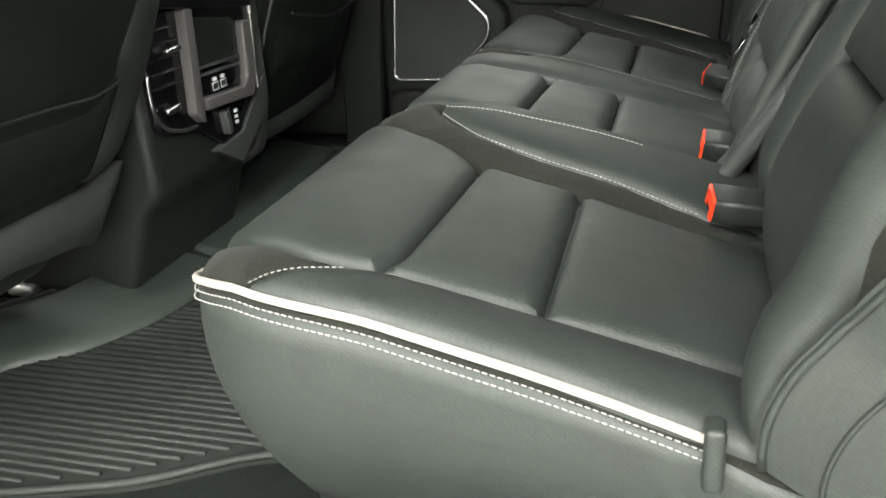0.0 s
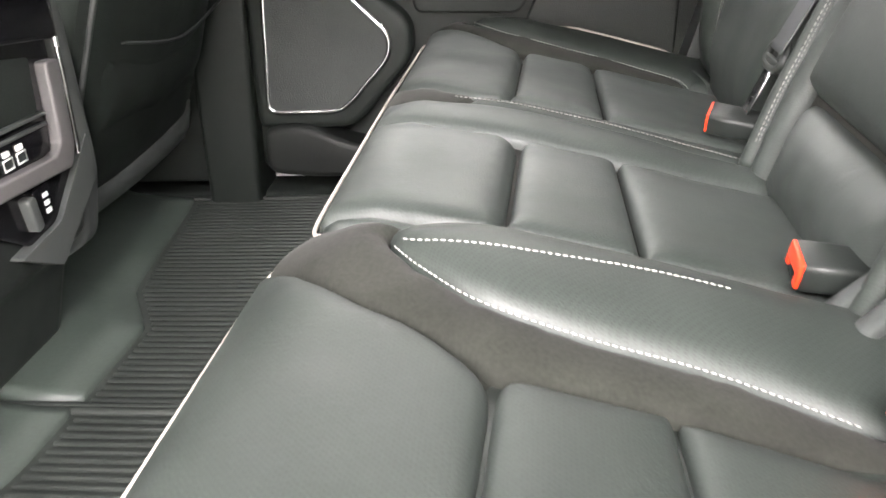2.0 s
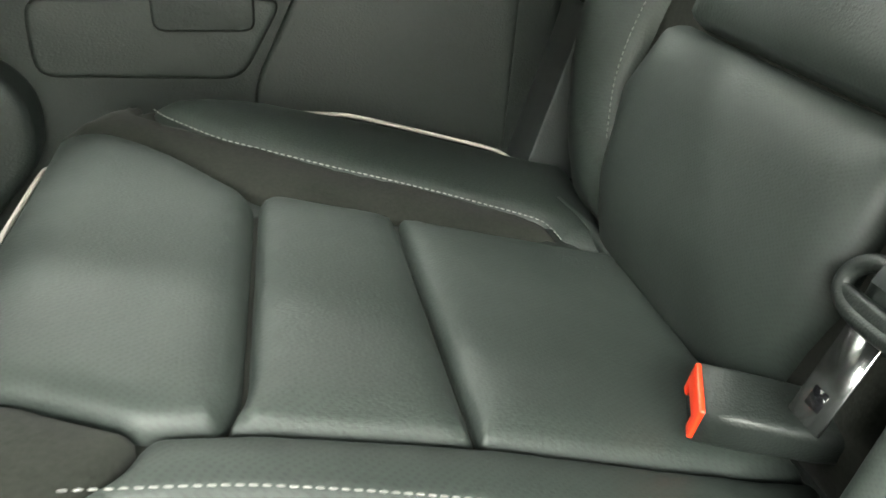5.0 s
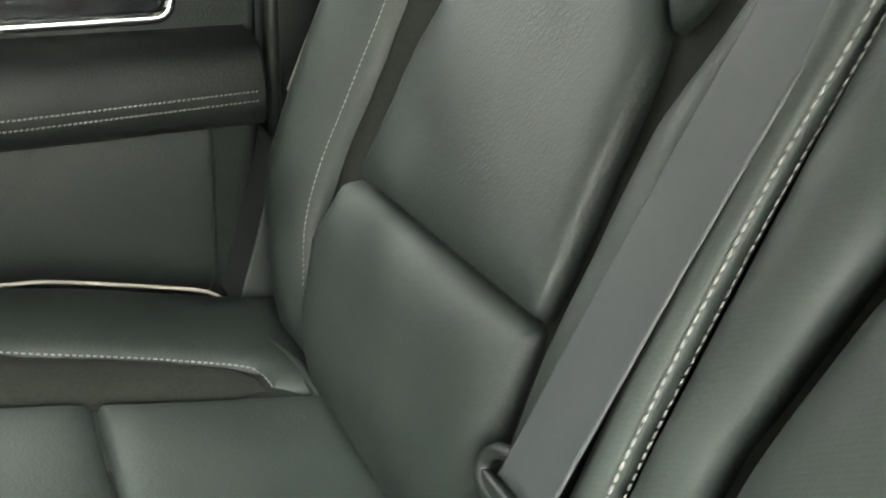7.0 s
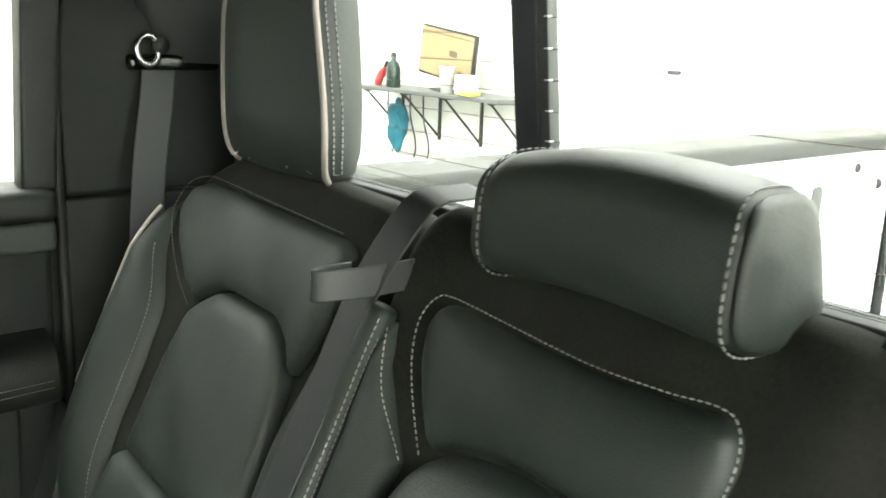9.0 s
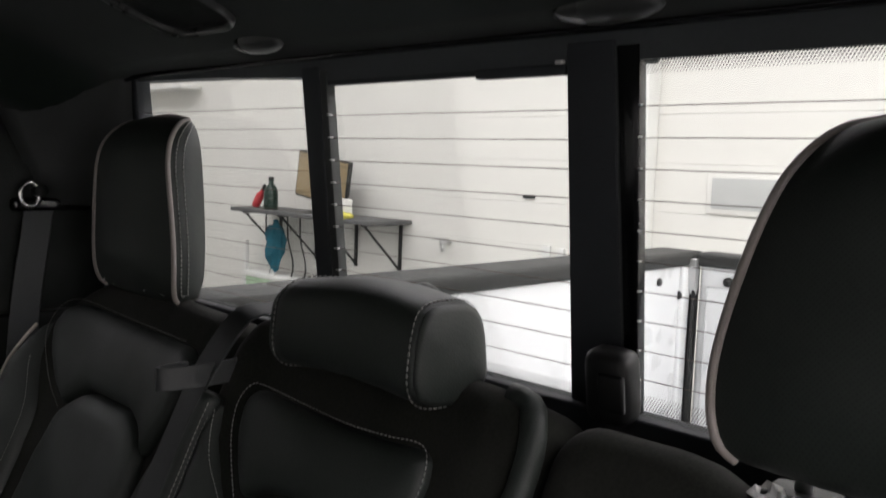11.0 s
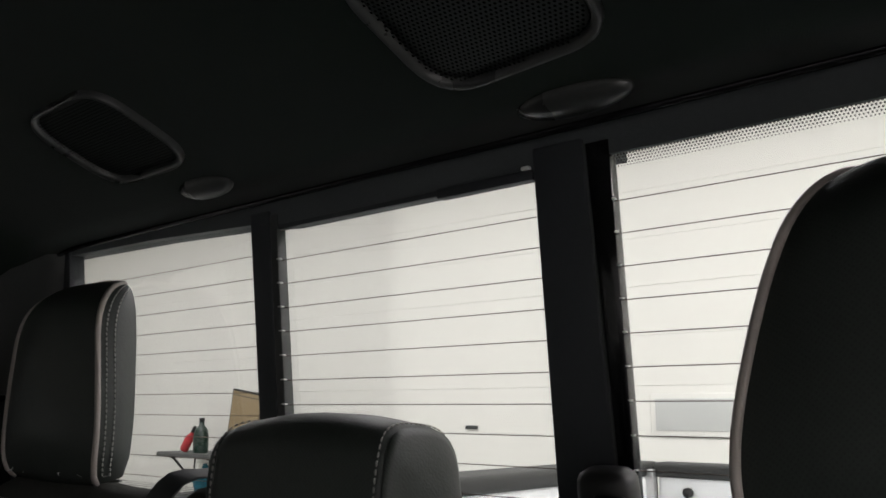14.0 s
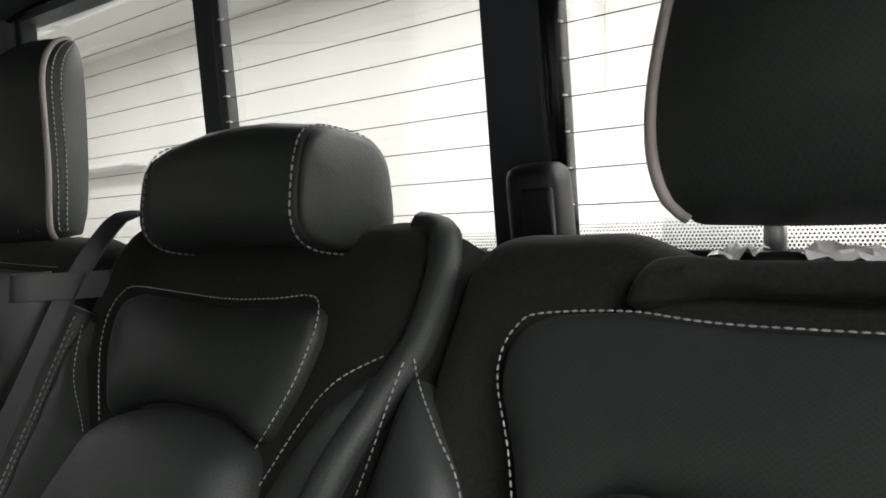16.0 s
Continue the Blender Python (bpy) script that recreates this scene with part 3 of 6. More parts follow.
for y0, y1, top, drop in ((0.920, 1.352, 1.1385, 0.0259), (0.5315, 0.877, 1.1280, 0.0264), (0.074, 0.4595, 1.1300, 0.0264)):
    pane = part("pane", wslab(y0 - 0.004, y1 + 0.004, wz0, wz1, -0.008, -0.004), GLASS, window, "", False)
    pane.visible_shadow = False
    z = top
    while z > wz0 + 0.01:
        pts = [(wx(z) + 0.0032, y0 + (y1 - y0) * j / 8, z) for j in range(9)]
        part("heater_line", tube(pts, 0.00045, 5), WIRE, pane)
        z -= drop
for k in range(10):
    z = 1.1280 - 0.0264 * k
    part("clip", wslab(0.8715, 0.8765, z, z + 0.0012, 0.0, 0.0045, 0), WHITE_PLASTIC, window)
    part("clip", wslab(0.4570, 0.4595, z + 0.002, z + 0.0031, 0.0, 0.0035, 0), WHITE_PLASTIC, window)


def dots(y0, y1, z0, z1, pitch=0.0027):
    verts, faces = [], []
    row = 0
    z = z0
    while z < z1:
        y = y0 + (pitch / 2 if row % 2 else 0)
        r = pitch * 0.42 * (0.55 + 0.45 * (z1 - z) / (z1 - z0)) if z0 < 1 else pitch * 0.42 * (0.55 + 0.45 * (z - z0) / (z1 - z0))
        while y < y1:
            k = len(verts)
            for j in range(6):
                zz = z + r * math.sin(j * math.pi / 3)
                verts.append((wx(zz) + 0.0025, y + r * math.cos(j * math.pi / 3), zz))
            faces.append(tuple(range(k, k + 6)))
            y += pitch
        z += pitch * 0.87
        row += 1
    me = bpy.data.meshes.new("tmp")
    me.from_pydata(verts, [], faces)
    bm = bmesh.new()
    bm.from_mesh(me)
    bpy.data.meshes.remove(me)
    return bm


frit = part("frit_dots", join(dots(0.076, 0.459, wz0, wz0 + 0.020), dots(0.076, 0.459, 1.157, 1.168), dots(0.533, 0.875, wz0, wz0 + 0.016), dots(0.922, 1.350, wz0, wz0 + 0.014)), FRIT, window, "printed black dot border", False)
frit["kind"] = "stuff"

# pull handle on the sliding pane
part("pull_handle", tube(smooth_line([(0.806, 0.692, 0.885), (0.800, 0.694, 0.920), (0.797, 0.702, 0.934), (0.796, 0.718, 0.939), (0.797, 0.734, 0.934), (0.800, 0.742, 0.920), (0.806, 0.744, 0.885)], 0.006), 0.009, 10), PLASTIC, window, "black arched pull handle")

# latch on the sliding window
latch = thing("window_latch", (0.775, 0.462, 0.858), "black plastic latch of the sliding rear window", "latch")
part("body", rot_box((0.034, 0.046, 0.068), Matrix.Translation((wx(0.90) - 0.022, 0.471, 0.889)) @ pose(0, 0, 0, 0, -9, 0), 0.016, 4), FRIT, latch)
part("thumb_pad", rot_box((0.006, 0.026, 0.034), Matrix.Translation((wx(0.90) - 0.038, 0.462, 0.886)) @ pose(0, 0, 0, 0, -9, 0), 0.004, 2), FRIT, latch)

# far side: pillars and rear quarter trim
solo("pillar_front_far", prism([(-0.44, 0.05), (-0.335, 0.05), (-0.30, 0.55), (-0.30, 1.25), (-0.42, 1.25), (-0.42, 0.55)], 1, 1.50, 1.62, 0.012), PLASTIC_SOFT, "dark trim of the middle door pillar", "pillar", kind="structure")
solo("pillar_front_near", prism([(-0.50, 0.05), (-0.36, 0.05), (-0.34, 0.55), (-0.34, 1.25), (-0.48, 1.25), (-0.48, 0.55)], 1, -0.16, -0.06, 0.012), PLASTIC_SOFT, "dark trim of the middle door pillar", "pillar", kind="structure")
quarter = thing("quarter_trim", (0.66, 1.58, 0.3), "dark plastic trim beside the rear seat with a belt slot", "trim", kind="structure")
part("lower_panel", prism([(0.552, 0.25), (0.90, 0.25), (0.90, 0.80), (0.562, 0.80)], 1, 1.555, 1.62, 0.008), PLASTIC_SOFT, quarter)
part("upper_panel", prism([(0.562, 0.804), (0.90, 0.804), (0.82, 1.15), (0.60, 1.22), (0.565, 1.0)], 1, 1.548, 1.62, 0.01), PLASTIC_SOFT, quarter)
part("seal_strip", box((0.535, 1.575, 0.14), (0.60, 1.63, 1.22), 0), PLASTIC, quarter, "", False)
part("edge_seal", tube([(0.545, 1.545, 0.25), (0.552, 1.545, 0.6), (0.556, 1.545, 0.85), (0.562, 1.54, 1.05), (0.585, 1.52, 1.22)], 0.008, 8), PLASTIC, quarter)
bm = bmesh.new()
sections = []
for z, xo, yo, xi, yi in ((0.985, 0.70, 1.555, 0.790, 1.375), (1.05, 0.68, 1.55, 0.782, 1.37), (1.12, 0.64, 1.53, 0.776, 1.365), (1.19, 0.60, 1.48, 0.772, 1.36), (1.22, 0.58, 1.45, 0.768, 1.35)):
    row = []
    for k in range(9):
        t = k / 8
        px, py = xo + (xi - xo) * t, yo + (yi - yo) * t
        bow = 0.03 * math.sin(math.pi * t)
        row.append(bm.verts.new((px + bow * 0.6, py + bow, z)))
    sections.append(row)
for r, q in zip(sections, sections[1:]):
    for j in range(8):
        bm.faces.new((r[j], r[j + 1], q[j + 1], q[j]))
ext = bmesh.ops.extrude_face_region(bm, geom=list(bm.faces))
bmesh.ops.translate(bm, vec=(0.03, 0.04, 0), verts=[g for g in ext["geom"] if isinstance(g, bmesh.types.BMVert)])
bmesh.ops.recalc_face_normals(bm, faces=bm.faces)
part("upper_corner", bm, PILLAR_TRIM, quarter, "grey upper corner trim")
part("seat_side_cover", prism(rounded([(0.475, 0.33), (0.535, 0.33), (0.545, 0.50), (0.535, 0.52)], 0.01, 3), 1, 1.478, 1.56, 0.006), PLASTIC_GREY, quarter, "grey plastic cover at the seat hinge")
part("belt_slot", rot_box((0.13, 0.03, 0.022), Matrix.Translation((0.72, 1.548, 0.985)), 0.008, 3), GLOSS_BLACK, quarter)
solo("pillar_rear_near", prism([(0.60, 0.25), (0.95, 0.25), (0.90, 0.80), (0.82, 1.18), (0.62, 1.20), (0.60, 0.9)], 1, -0.16, -0.10, 0.012), PLASTIC_SOFT, "dark trim of the rear door pillar", "pillar", kind="structure")
solo("firewall", box((-1.75, -0.1, 0.0), (-1.7, 1.56, 0.85), 0), PLASTIC, "black dash panel at the front of the cab", "panel", kind="structure")

# far door
PLASTIC_DEEP = mat("deep_black_trim", (0.007, 0.0084, 0.0076), 0.58, grain=0.3, grain_scale=500, vary=0.1, spec=0.25)
SEAT_BACK = mat("black_seat_back_cloth", (0.0090, 0.0122, 0.0103), 0.6, grain=0.3, grain_scale=500, vary=0.14, spec=0.25)
DOOR_GREY = mat("dark_grey_door_trim", (0.0118, 0.0148, 0.0130), 0.55, grain=0.3, grain_scale=500, vary=0.14, spec=0.3)
door = thing("door_far", (0.1, 1.58, 0.12), "closed rear door with dark trim, chrome speaker ring and stitched armrest", "door", kind="structure")
panel_out = [(-0.335, 0.14), (0.45, 0.14), (0.525, 0.30), (0.545, 0.815), (-0.30, 0.80)]
part("panel", prism(rounded(panel_out, 0.04, 4), 1, 1.545, 1.60, 0.012), PLASTIC_SOFT, door)
part("belt_cap", box((-0.30, 1.49, 0.785), (0.542, 1.60, 0.825), 0.014, 4), PLASTIC, door, "black window ledge")
part("upper_band", prism(rounded([(-0.2, 0.735), (0.30, 0.735), (0.43, 0.752), (0.50, 0.74), (0.54, 0.742), (0.541, 0.783), (-0.2, 0.783)], 0.01, 3), 1, 1.505, 1.55, 0.008), LEATHER, door, "leather-wrapped upper band")
part("bezel", tube([(p[0], 1.535, p[1]) for p in resample(rounded([(0.14, 0.637), (0.449, 0.640), (0.457, 0.708), (0.14, 0.700)], 0.016, 5), 0.02)], 0.006, 8, True), CHROME, door, "satin chrome handle bezel")
part("handle_recess", prism(rounded([(0.145, 0.642), (0.444, 0.645), (0.451, 0.703), (0.145, 0.696)], 0.014, 4), 1, 1.538, 1.55, 0.002), GLOSS_BLACK, door)
arm = smooth_line([(1.56, 0.628), (1.515, 0.624), (1.488, 0.614), (1.475, 0.592), (1.473, 0.566), (1.481, 0.546), (1.502, 0.535), (1.56, 0.536)], 0.006)
part("armrest", prism([tuple(p) for p in arm], 0, -0.02, 0.524, 0.006), PLASTIC_DEEP, door, "stitched leather armrest")
for dz in (0.001, 0.0105):
    part("stitching", stitch_row(smooth_line([(0.0, 1.470, 0.559 + dz), (0.25, 1.470, 0.560 + dz), (0.514, 1.470, 0.566 + dz)], 0.004)), THREAD, door)
lower = [(0.206, 0.430), (0.258, 0.534), (0.482, 0.534), (0.472, 0.345), (0.40, 0.28), (0.206, 0.28)]
part("lower_insert", prism(rounded(lower, 0.02, 4), 1, 1.535, 1.55, 0.006), DOOR_GREY, door, "lighter lower door insert")
pocket = [(0.0, 0.445), (0.195, 0.437), (0.24, 0.515), (0.20, 0.52), (0.0, 0.52)]
part("pull_panel", prism(rounded(pocket, 0.02, 4), 1, 1.535, 1.55, 0.006), DOOR_GREY, door)
part("badge", prism(rounded([(0.116, 0.49), (0.211, 0.488), (0.211, 0.53), (0.116, 0.53)], 0.012, 4), 1, 1.520, 1.53, 0.003), PLASTIC_SOFT, door)
# speaker pod
ring = rounded([(-0.262, 0.516), (-0.138, 0.519), (-0.040, 0.418), (-0.043, 0.378), (-0.138, 0.279), (-0.282, 0.279)], [0.02, 0.03, 0.03, 0.03, 0.03, 0.02], 5)
pod = rounded([(-0.30, 0.54), (-0.13, 0.545), (0.0, 0.44), (0.0, 0.37), (-0.12, 0.245), (-0.31, 0.245)], 0.03, 5)
part("speaker_pod", prism(pod, 1, 1.488, 1.55, 0.015), PLASTIC_SOFT, door)
part("speaker_ring", tube([(p[0], 1.486, p[1]) for p in resample(ring, 0.02)], 0.0055, 8, True), CHROME, door, "bright chrome speaker ring")
part("speaker_grille", prism(ring, 1, 1.482, 1.49, 0.002), mat("speaker_cloth", (0.030, 0.034, 0.032), 0.8, grain=0.8, grain_scale=500, vary=0.08), door, "dark speaker grille")
part("map_pocket", prism(rounded([(-0.20, 0.15), (0.40, 0.15), (0.40, 0.215), (-0.12, 0.215), (-0.22, 0.26), (-0.30, 0.25), (-0.30, 0.16)], 0.03, 4), 1, 1.47, 1.55, 0.016), PLASTIC_DEEP, door, "black map pocket")
part("window_post", prism([(0.505, 0.82), (0.548, 0.82), (0.585, 1.24), (0.535, 1.24)], 1, 1.52, 1.57, 0.006), PLASTIC, door)
part("window_top", prism([(-0.30, 1.18), (0.56, 1.18), (0.57, 1.25), (-0.30, 1.25)], 1, 1.52, 1.57, 0.006), PLASTIC, door)
pane = part("pane", box((-0.30, 1.548, 0.80), (0.545, 1.552, 1.20), 0), GLASS, door, "", False)
pane.visible_shadow = False
front_door = thing("door_front_far", (-1.0, 1.58, 0.12), "dark trim of the closed front door", "door", kind="structure")
part("panel", box((-1.65, 1.54, 0.12), (-0.43, 1.60, 0.82), 0.01), PLASTIC_SOFT, front_door)
pane = part("pane", box((-1.6, 1.553, 0.80), (-0.43, 1.557, 1.25), 0), GLASS, front_door, "", False)
pane.visible_shadow = False

# white outer skins of the far side and the rear of the cab
for own, x0, x1 in ((door, -0.40, 0.60), (front_door, -1.66, -0.405)):
    part("outer_skin", box((x0, 1.625, -0.20), (x1, 1.66, 0.80), 0.012, 2), TRUCK_PAINT, own, "white painted outer panel")

# ---- rear bench: cushions ----
seat_z = eased([(-0.02, 0.385), (0.015, 0.412), (0.05, 0.430), (0.09, 0.436), (0.2, 0.419), (0.315, 0.389), (0.40, 0.364), (0.48, 0.342), (0.56, 0.325)], 0.012)
near_bump = eased([(-0.06, -0.004), (0.0, 0.004), (0.07, 0.006), (0.12, 0.0), (0.39, 0.0), (0.45, 0.010), (0.51, 0.022), (0.55, 0.024), (0.58, 0.006)], 0.012)
wide_bump = eased([(0.575, -0.008), (0.61, 0.002), (0.85, 0.0), (0.91, 0.006), (0.955, 0.0), (1.01, 0.0), (1.28, 0.0), (1.34, 0.008), (1.40, 0.017), (1.455, 0.023), (1.49, 0.016)], 0.012)


front_fade = eased([(0.0, 0.0), (0.05, 0.12), (0.16, 1.0), (0.6, 1.0)], 0.02)


def near_cushion(x, y, h):
    return Vector((x, y, seat_z(x) + near_bump(y) * front_fade(x) + h))


def wide_cushion(x, y, h):
    return Vector((x, y, seat_z(x) + wide_bump(y) * front_fade(x) + h))


NEAR_PIPE = [(0.475, 0.016), (0.442, 0.025), (0.393, 0.029), (0.344, 0.030), (0.24, 0.030), (0.139, 0.032), (0.09, 0.042), (0.05, 0.064), (0.020, 0.102), (0.004, 0.14), (0.002, 0.23), (0.003, 0.42), (0.006, 0.50), (0.012, 0.548), (0.034, 0.571)]
near_out = [(0.52, 0.01)] + [tuple(p) for p in smooth_line(NEAR_PIPE, 0.02)] + [(0.10, 0.577), (0.52, 0.577)]
cush = thing("rear_seat_cushion", (0.26, 0.28, 0.20), "black leather rear seat cushion with cream piping and suede strips", "seat cushion", "rear seat cushions")
part("core", pad(near_out, near_cushion, puff=-0.012, edge=0.014, step=0.02, crease=-0.012, back=0.05, wrinkle=0.001), SUEDE, cush, "black suede base")
part("skirt", cloth_block(near_out, lambda x, y: near_cushion(x, y, -0.014).z, 0.205, 0.055, 8, 0.008), LEATHER, cush, "plain leather side skirt")


def P(name, poly, s, own, r=0.012, m=LEATHER, label="", **k):
    """A sewn panel, drawn in a little from its seam line."""
    return part(name, pad(rounded(grow(poly, -0.0004), r, 4), s, **k), m, own, label)



H0 = dict(crease=-0.006, back=0.015)
front = [(0.012, 0.158), (0.06, 0.132), (0.126, 0.111), (0.180, 0.109), (0.190, 0.135), (0.200, 0.388), (0.155, 0.426), (0.10, 0.452), (0.06, 0.492), (0.010, 0.540)]
P("front_panel", front, near_cushion, cush, [0.01, 0.01, 0.01, 0.006, 0.03, 0.02, 0.03, 0.05, 0.04, 0.01], puff=0.010, edge=0.009, **H0)
P("middle_panel", [(0.184, 0.109), (0.313, 0.113), (0.308, 0.390), (0.203, 0.393), (0.193, 0.135)], near_cushion, cush, [0.004, 0.004, 0.006, 0.02, 0.03], m=LEATHER_INSERT, puff=0.0095, edge=0.008, **H0)
P("rear_panel", [(0.3145, 0.114), (0.40, 0.122), (0.515, 0.125), (0.515, 0.372), (0.310, 0.390)], near_cushion, cush, 0.004, m=LEATHER_INSERT, puff=0.0095, edge=0.009, **H0)
seam = [(0.515, 0.405), (0.43, 0.424), (0.348, 0.440), (0.262, 0.446), (0.19, 0.460), (0.145, 0.492), (0.122, 0.520)]
P("inner_bolster", [tuple(p) for p in smooth_line(seam, 0.012)] + [(0.115, 0.540), (0.135, 0.552), (0.20, 0.566), (0.515, 0.568)], near_cushion, cush, [0.003] * len(smooth_line(seam, 0.012)) + [0.006, 0.01, 0.02, 0.003], puff=0.012, edge=0.013, **H0)
P("suede_strip", [(0.012, 0.543), (0.06, 0.495), (0.10, 0.454), (0.155, 0.428), (0.203, 0.394), (0.308, 0.391), (0.515, 0.373), (0.515, 0.404), (0.43, 0.423), (0.348, 0.439), (0.262, 0.445), (0.19, 0.459), (0.145, 0.491), (0.121, 0.520), (0.112, 0.542), (0.130, 0.562), (0.10, 0.574), (0.04, 0.572), (0.018, 0.560)], near_cushion, cush, 0.008, m=SUEDE, label="black suede strip", puff=0.006, edge=0.012, wrinkle=0.0025, **H0)
P("suede_corner", [(0.006, 0.14), (0.020, 0.106), (0.05, 0.068), (0.09, 0.046), (0.101, 0.046), (0.110, 0.064), (0.127, 0.083), (0.150, 0.098), (0.178, 0.107), (0.126, 0.108), (0.06, 0.129), (0.012, 0.154)], near_cushion, cush, 0.006, m=SUEDE, label="black suede corner", puff=0.006, edge=0.012, **H0)
part("stitching", stitches(seam[1:], near_cushion, 0.0005), THREAD, cush, "white stitching")
part("stitching", stitches([(0.132, 0.506), (0.15, 0.504), (0.214, 0.508), (0.286, 0.517), (0.345, 0.521), (0.37, 0.521)], near_cushion, 0.0132), THREAD, cush, "white stitching")
outer = [(0.100, 0.040), (0.139, 0.034), (0.24, 0.032), (0.344, 0.032), (0.44, 0.027), (0.515, 0.018), (0.515, 0.122), (0.40, 0.119), (0.315, 0.111), (0.20, 0.106), (0.160, 0.098), (0.128, 0.080), (0.110, 0.058)]
P("outer_bolster", outer, near_cushion, cush, 0.012, puff=0.012, edge=0.013, **H0)
part("stitching", stitches([(0.104, 0.044), (0.112, 0.064), (0.128, 0.082), (0.158, 0.099)], near_cushion, 0.0015), THREAD, cush, "white stitching")
part("piping_cap", box((0.436, 0.010, 0.322), (0.450, 0.032, 0.372), 0.005, 3), LEATHER, cush, "leather tab at the end of the piping")
part("piping", tube([near_cushion(x, y, -0.003 - 0.006 * min(1, max(0, (0.05 - x) / 0.05)) * min(1, max(0, (y - 0.10) / 0.08))) for x, y in smooth_line(NEAR_PIPE[1:], 0.012)], 0.0034, 10), PIPING, cush, "cream leather piping")
c0 = np.array((0.27, 0.28))
for drop, off in ((0.0118, 0.0026), (0.0190, 0.0040)):
    line = []
    for x, y in smooth_line(NEAR_PIPE[1:], 0.01)[:-8]:
        d = np.array((x, y)) - c0
        d /= np.linalg.norm(d)
        q = np.array((x, y)) + d * off
        line.append(Vector((q[0], q[1], near_cushion(x, y, -drop).z)))
    part("stitching", stitch_row(line, 0.0042, 0.0015, 0.00065), THREAD, cush, "white double stitching under the piping")

WIDE_PIPE = [(0.060, 0.580), (0.042, 0.594), (0.036, 0.64), (0.035, 0.757), (0.034, 1.02), (0.038, 1.20), (0.042, 1.33), (0.056, 1.395), (0.10, 1.436), (0.20, 1.450), (0.35, 1.459), (0.43, 1.457), (0.462, 1.440), (0.475, 1.425)]
wide_out = [(0.52, 0.580), (0.10, 0.580)] + [tuple(p) for p in smooth_line(WIDE_PIPE, 0.02)] + [(0.52, 1.46)]
wide = thing("rear_seat_cushion", (0.26, 1.03, 0.20), "wide two-place black leather rear seat cushion with cream piping", "seat cushion", "rear seat cushions")
part("core", pad(wide_out, wide_cushion, puff=-0.012, edge=0.014, step=0.02, crease=-0.012, back=0.05, wrinkle=0.001), SUEDE, wide, "black suede base")
part("skirt", cloth_block(wide_out, lambda x, y: wide_cushion(x, y, -0.014).z, 0.205, 0.05, 8, 0.006), LEATHER, wide, "plain leather front skirt")
P("border", [(0.056, 0.585), (0.515, 0.582), (0.515, 0.606), (0.316, 0.601), (0.2, 0.598), (0.044, 0.604)], wide_cushion, wide, 0.008, puff=0.008, edge=0.009, **H0)
P("front_panel", [(0.040, 0.608), (0.19, 0.601), (0.199, 0.625), (0.205, 0.83), (0.190, 0.850), (0.12, 0.856), (0.039, 0.868)], wide_cushion, wide, [0.01, 0.01, 0.02, 0.02, 0.015, 0.03, 0.01], puff=0.010, edge=0.009, **H0)
P("middle_panel", [(0.195, 0.601), (0.313, 0.603), (0.311, 0.848), (0.216, 0.846), (0.209, 0.83), (0.203, 0.625)], wide_cushion, wide, [0.004, 0.005, 0.005, 0.01, 0.02, 0.03], m=LEATHER_INSERT, puff=0.0095, edge=0.008, **H0)
P("rear_panel", [(0.3155, 0.603), (0.515, 0.609), (0.515, 0.858), (0.3135, 0.849)], wide_cushion, wide, 0.005, m=LEATHER_INSERT, puff=0.0095, edge=0.009, **H0)
P("border", [(0.039, 0.872), (0.12, 0.860), (0.20, 0.855), (0.314, 0.853), (0.515, 0.861), (0.515, 0.924), (0.37, 0.946), (0.26, 0.952), (0.12, 0.946), (0.055, 0.943), (0.039, 0.95)], wide_cushion, wide, [0.01, 0.03, 0.02, 0.03, 0.005, 0.005, 0.03, 0.03, 0.03, 0.02, 0.01], puff=0.012, edge=0.013, **H0)
part("stitching", stitches([(0.13, 0.945), (0.26, 0.950), (0.37, 0.945), (0.47, 0.928)], wide_cushion, 0.0135, r=0.0008), THREAD_DARK, wide)
P("side_strip", [(0.125, 0.951), (0.26, 0.957), (0.37, 0.951), (0.515, 0.928), (0.515, 1.003), (0.312, 1.005), (0.2, 0.999), (0.155, 0.996), (0.145, 0.97)], wide_cushion, wide, 0.01, puff=0.009, edge=0.010, **H0)
P("front_panel", [(0.042, 1.040), (0.093, 1.026), (0.150, 1.002), (0.185, 1.002), (0.195, 1.03), (0.203, 1.275), (0.13, 1.343), (0.08, 1.375), (0.046, 1.385)], wide_cushion, wide, [0.01, 0.03, 0.01, 0.006, 0.03, 0.02, 0.05, 0.03, 0.01], puff=0.010, edge=0.009, **H0)
P("middle_panel", [(0.189, 1.002), (0.311, 1.008), (0.310, 1.283), (0.206, 1.283), (0.198, 1.03)], wide_cushion, wide, [0.004, 0.006, 0.006, 0.02, 0.03], m=LEATHER_INSERT, puff=0.0095, edge=0.008, **H0)
P("rear_panel", [(0.3135, 1.009), (0.515, 1.006), (0.515, 1.292), (0.3125, 1.283)], wide_cushion, wide, 0.005, m=LEATHER_INSERT, puff=0.0095, edge=0.009, **H0)
fseam = [(0.461, 1.302), (0.457, 1.320), (0.443, 1.333), (0.378, 1.342), (0.317, 1.346), (0.25, 1.352), (0.183, 1.364), (0.138, 1.397), (0.118, 1.425)]
P("outer_bolster", [(0.515, 1.293)] + [tuple(p) for p in smooth_line(fseam, 0.012)] + [(0.14, 1.438), (0.20, 1.447), (0.35, 1.456), (0.515, 1.452)], wide_cushion, wide, 0.004, puff=0.011, edge=0.014, **H0)
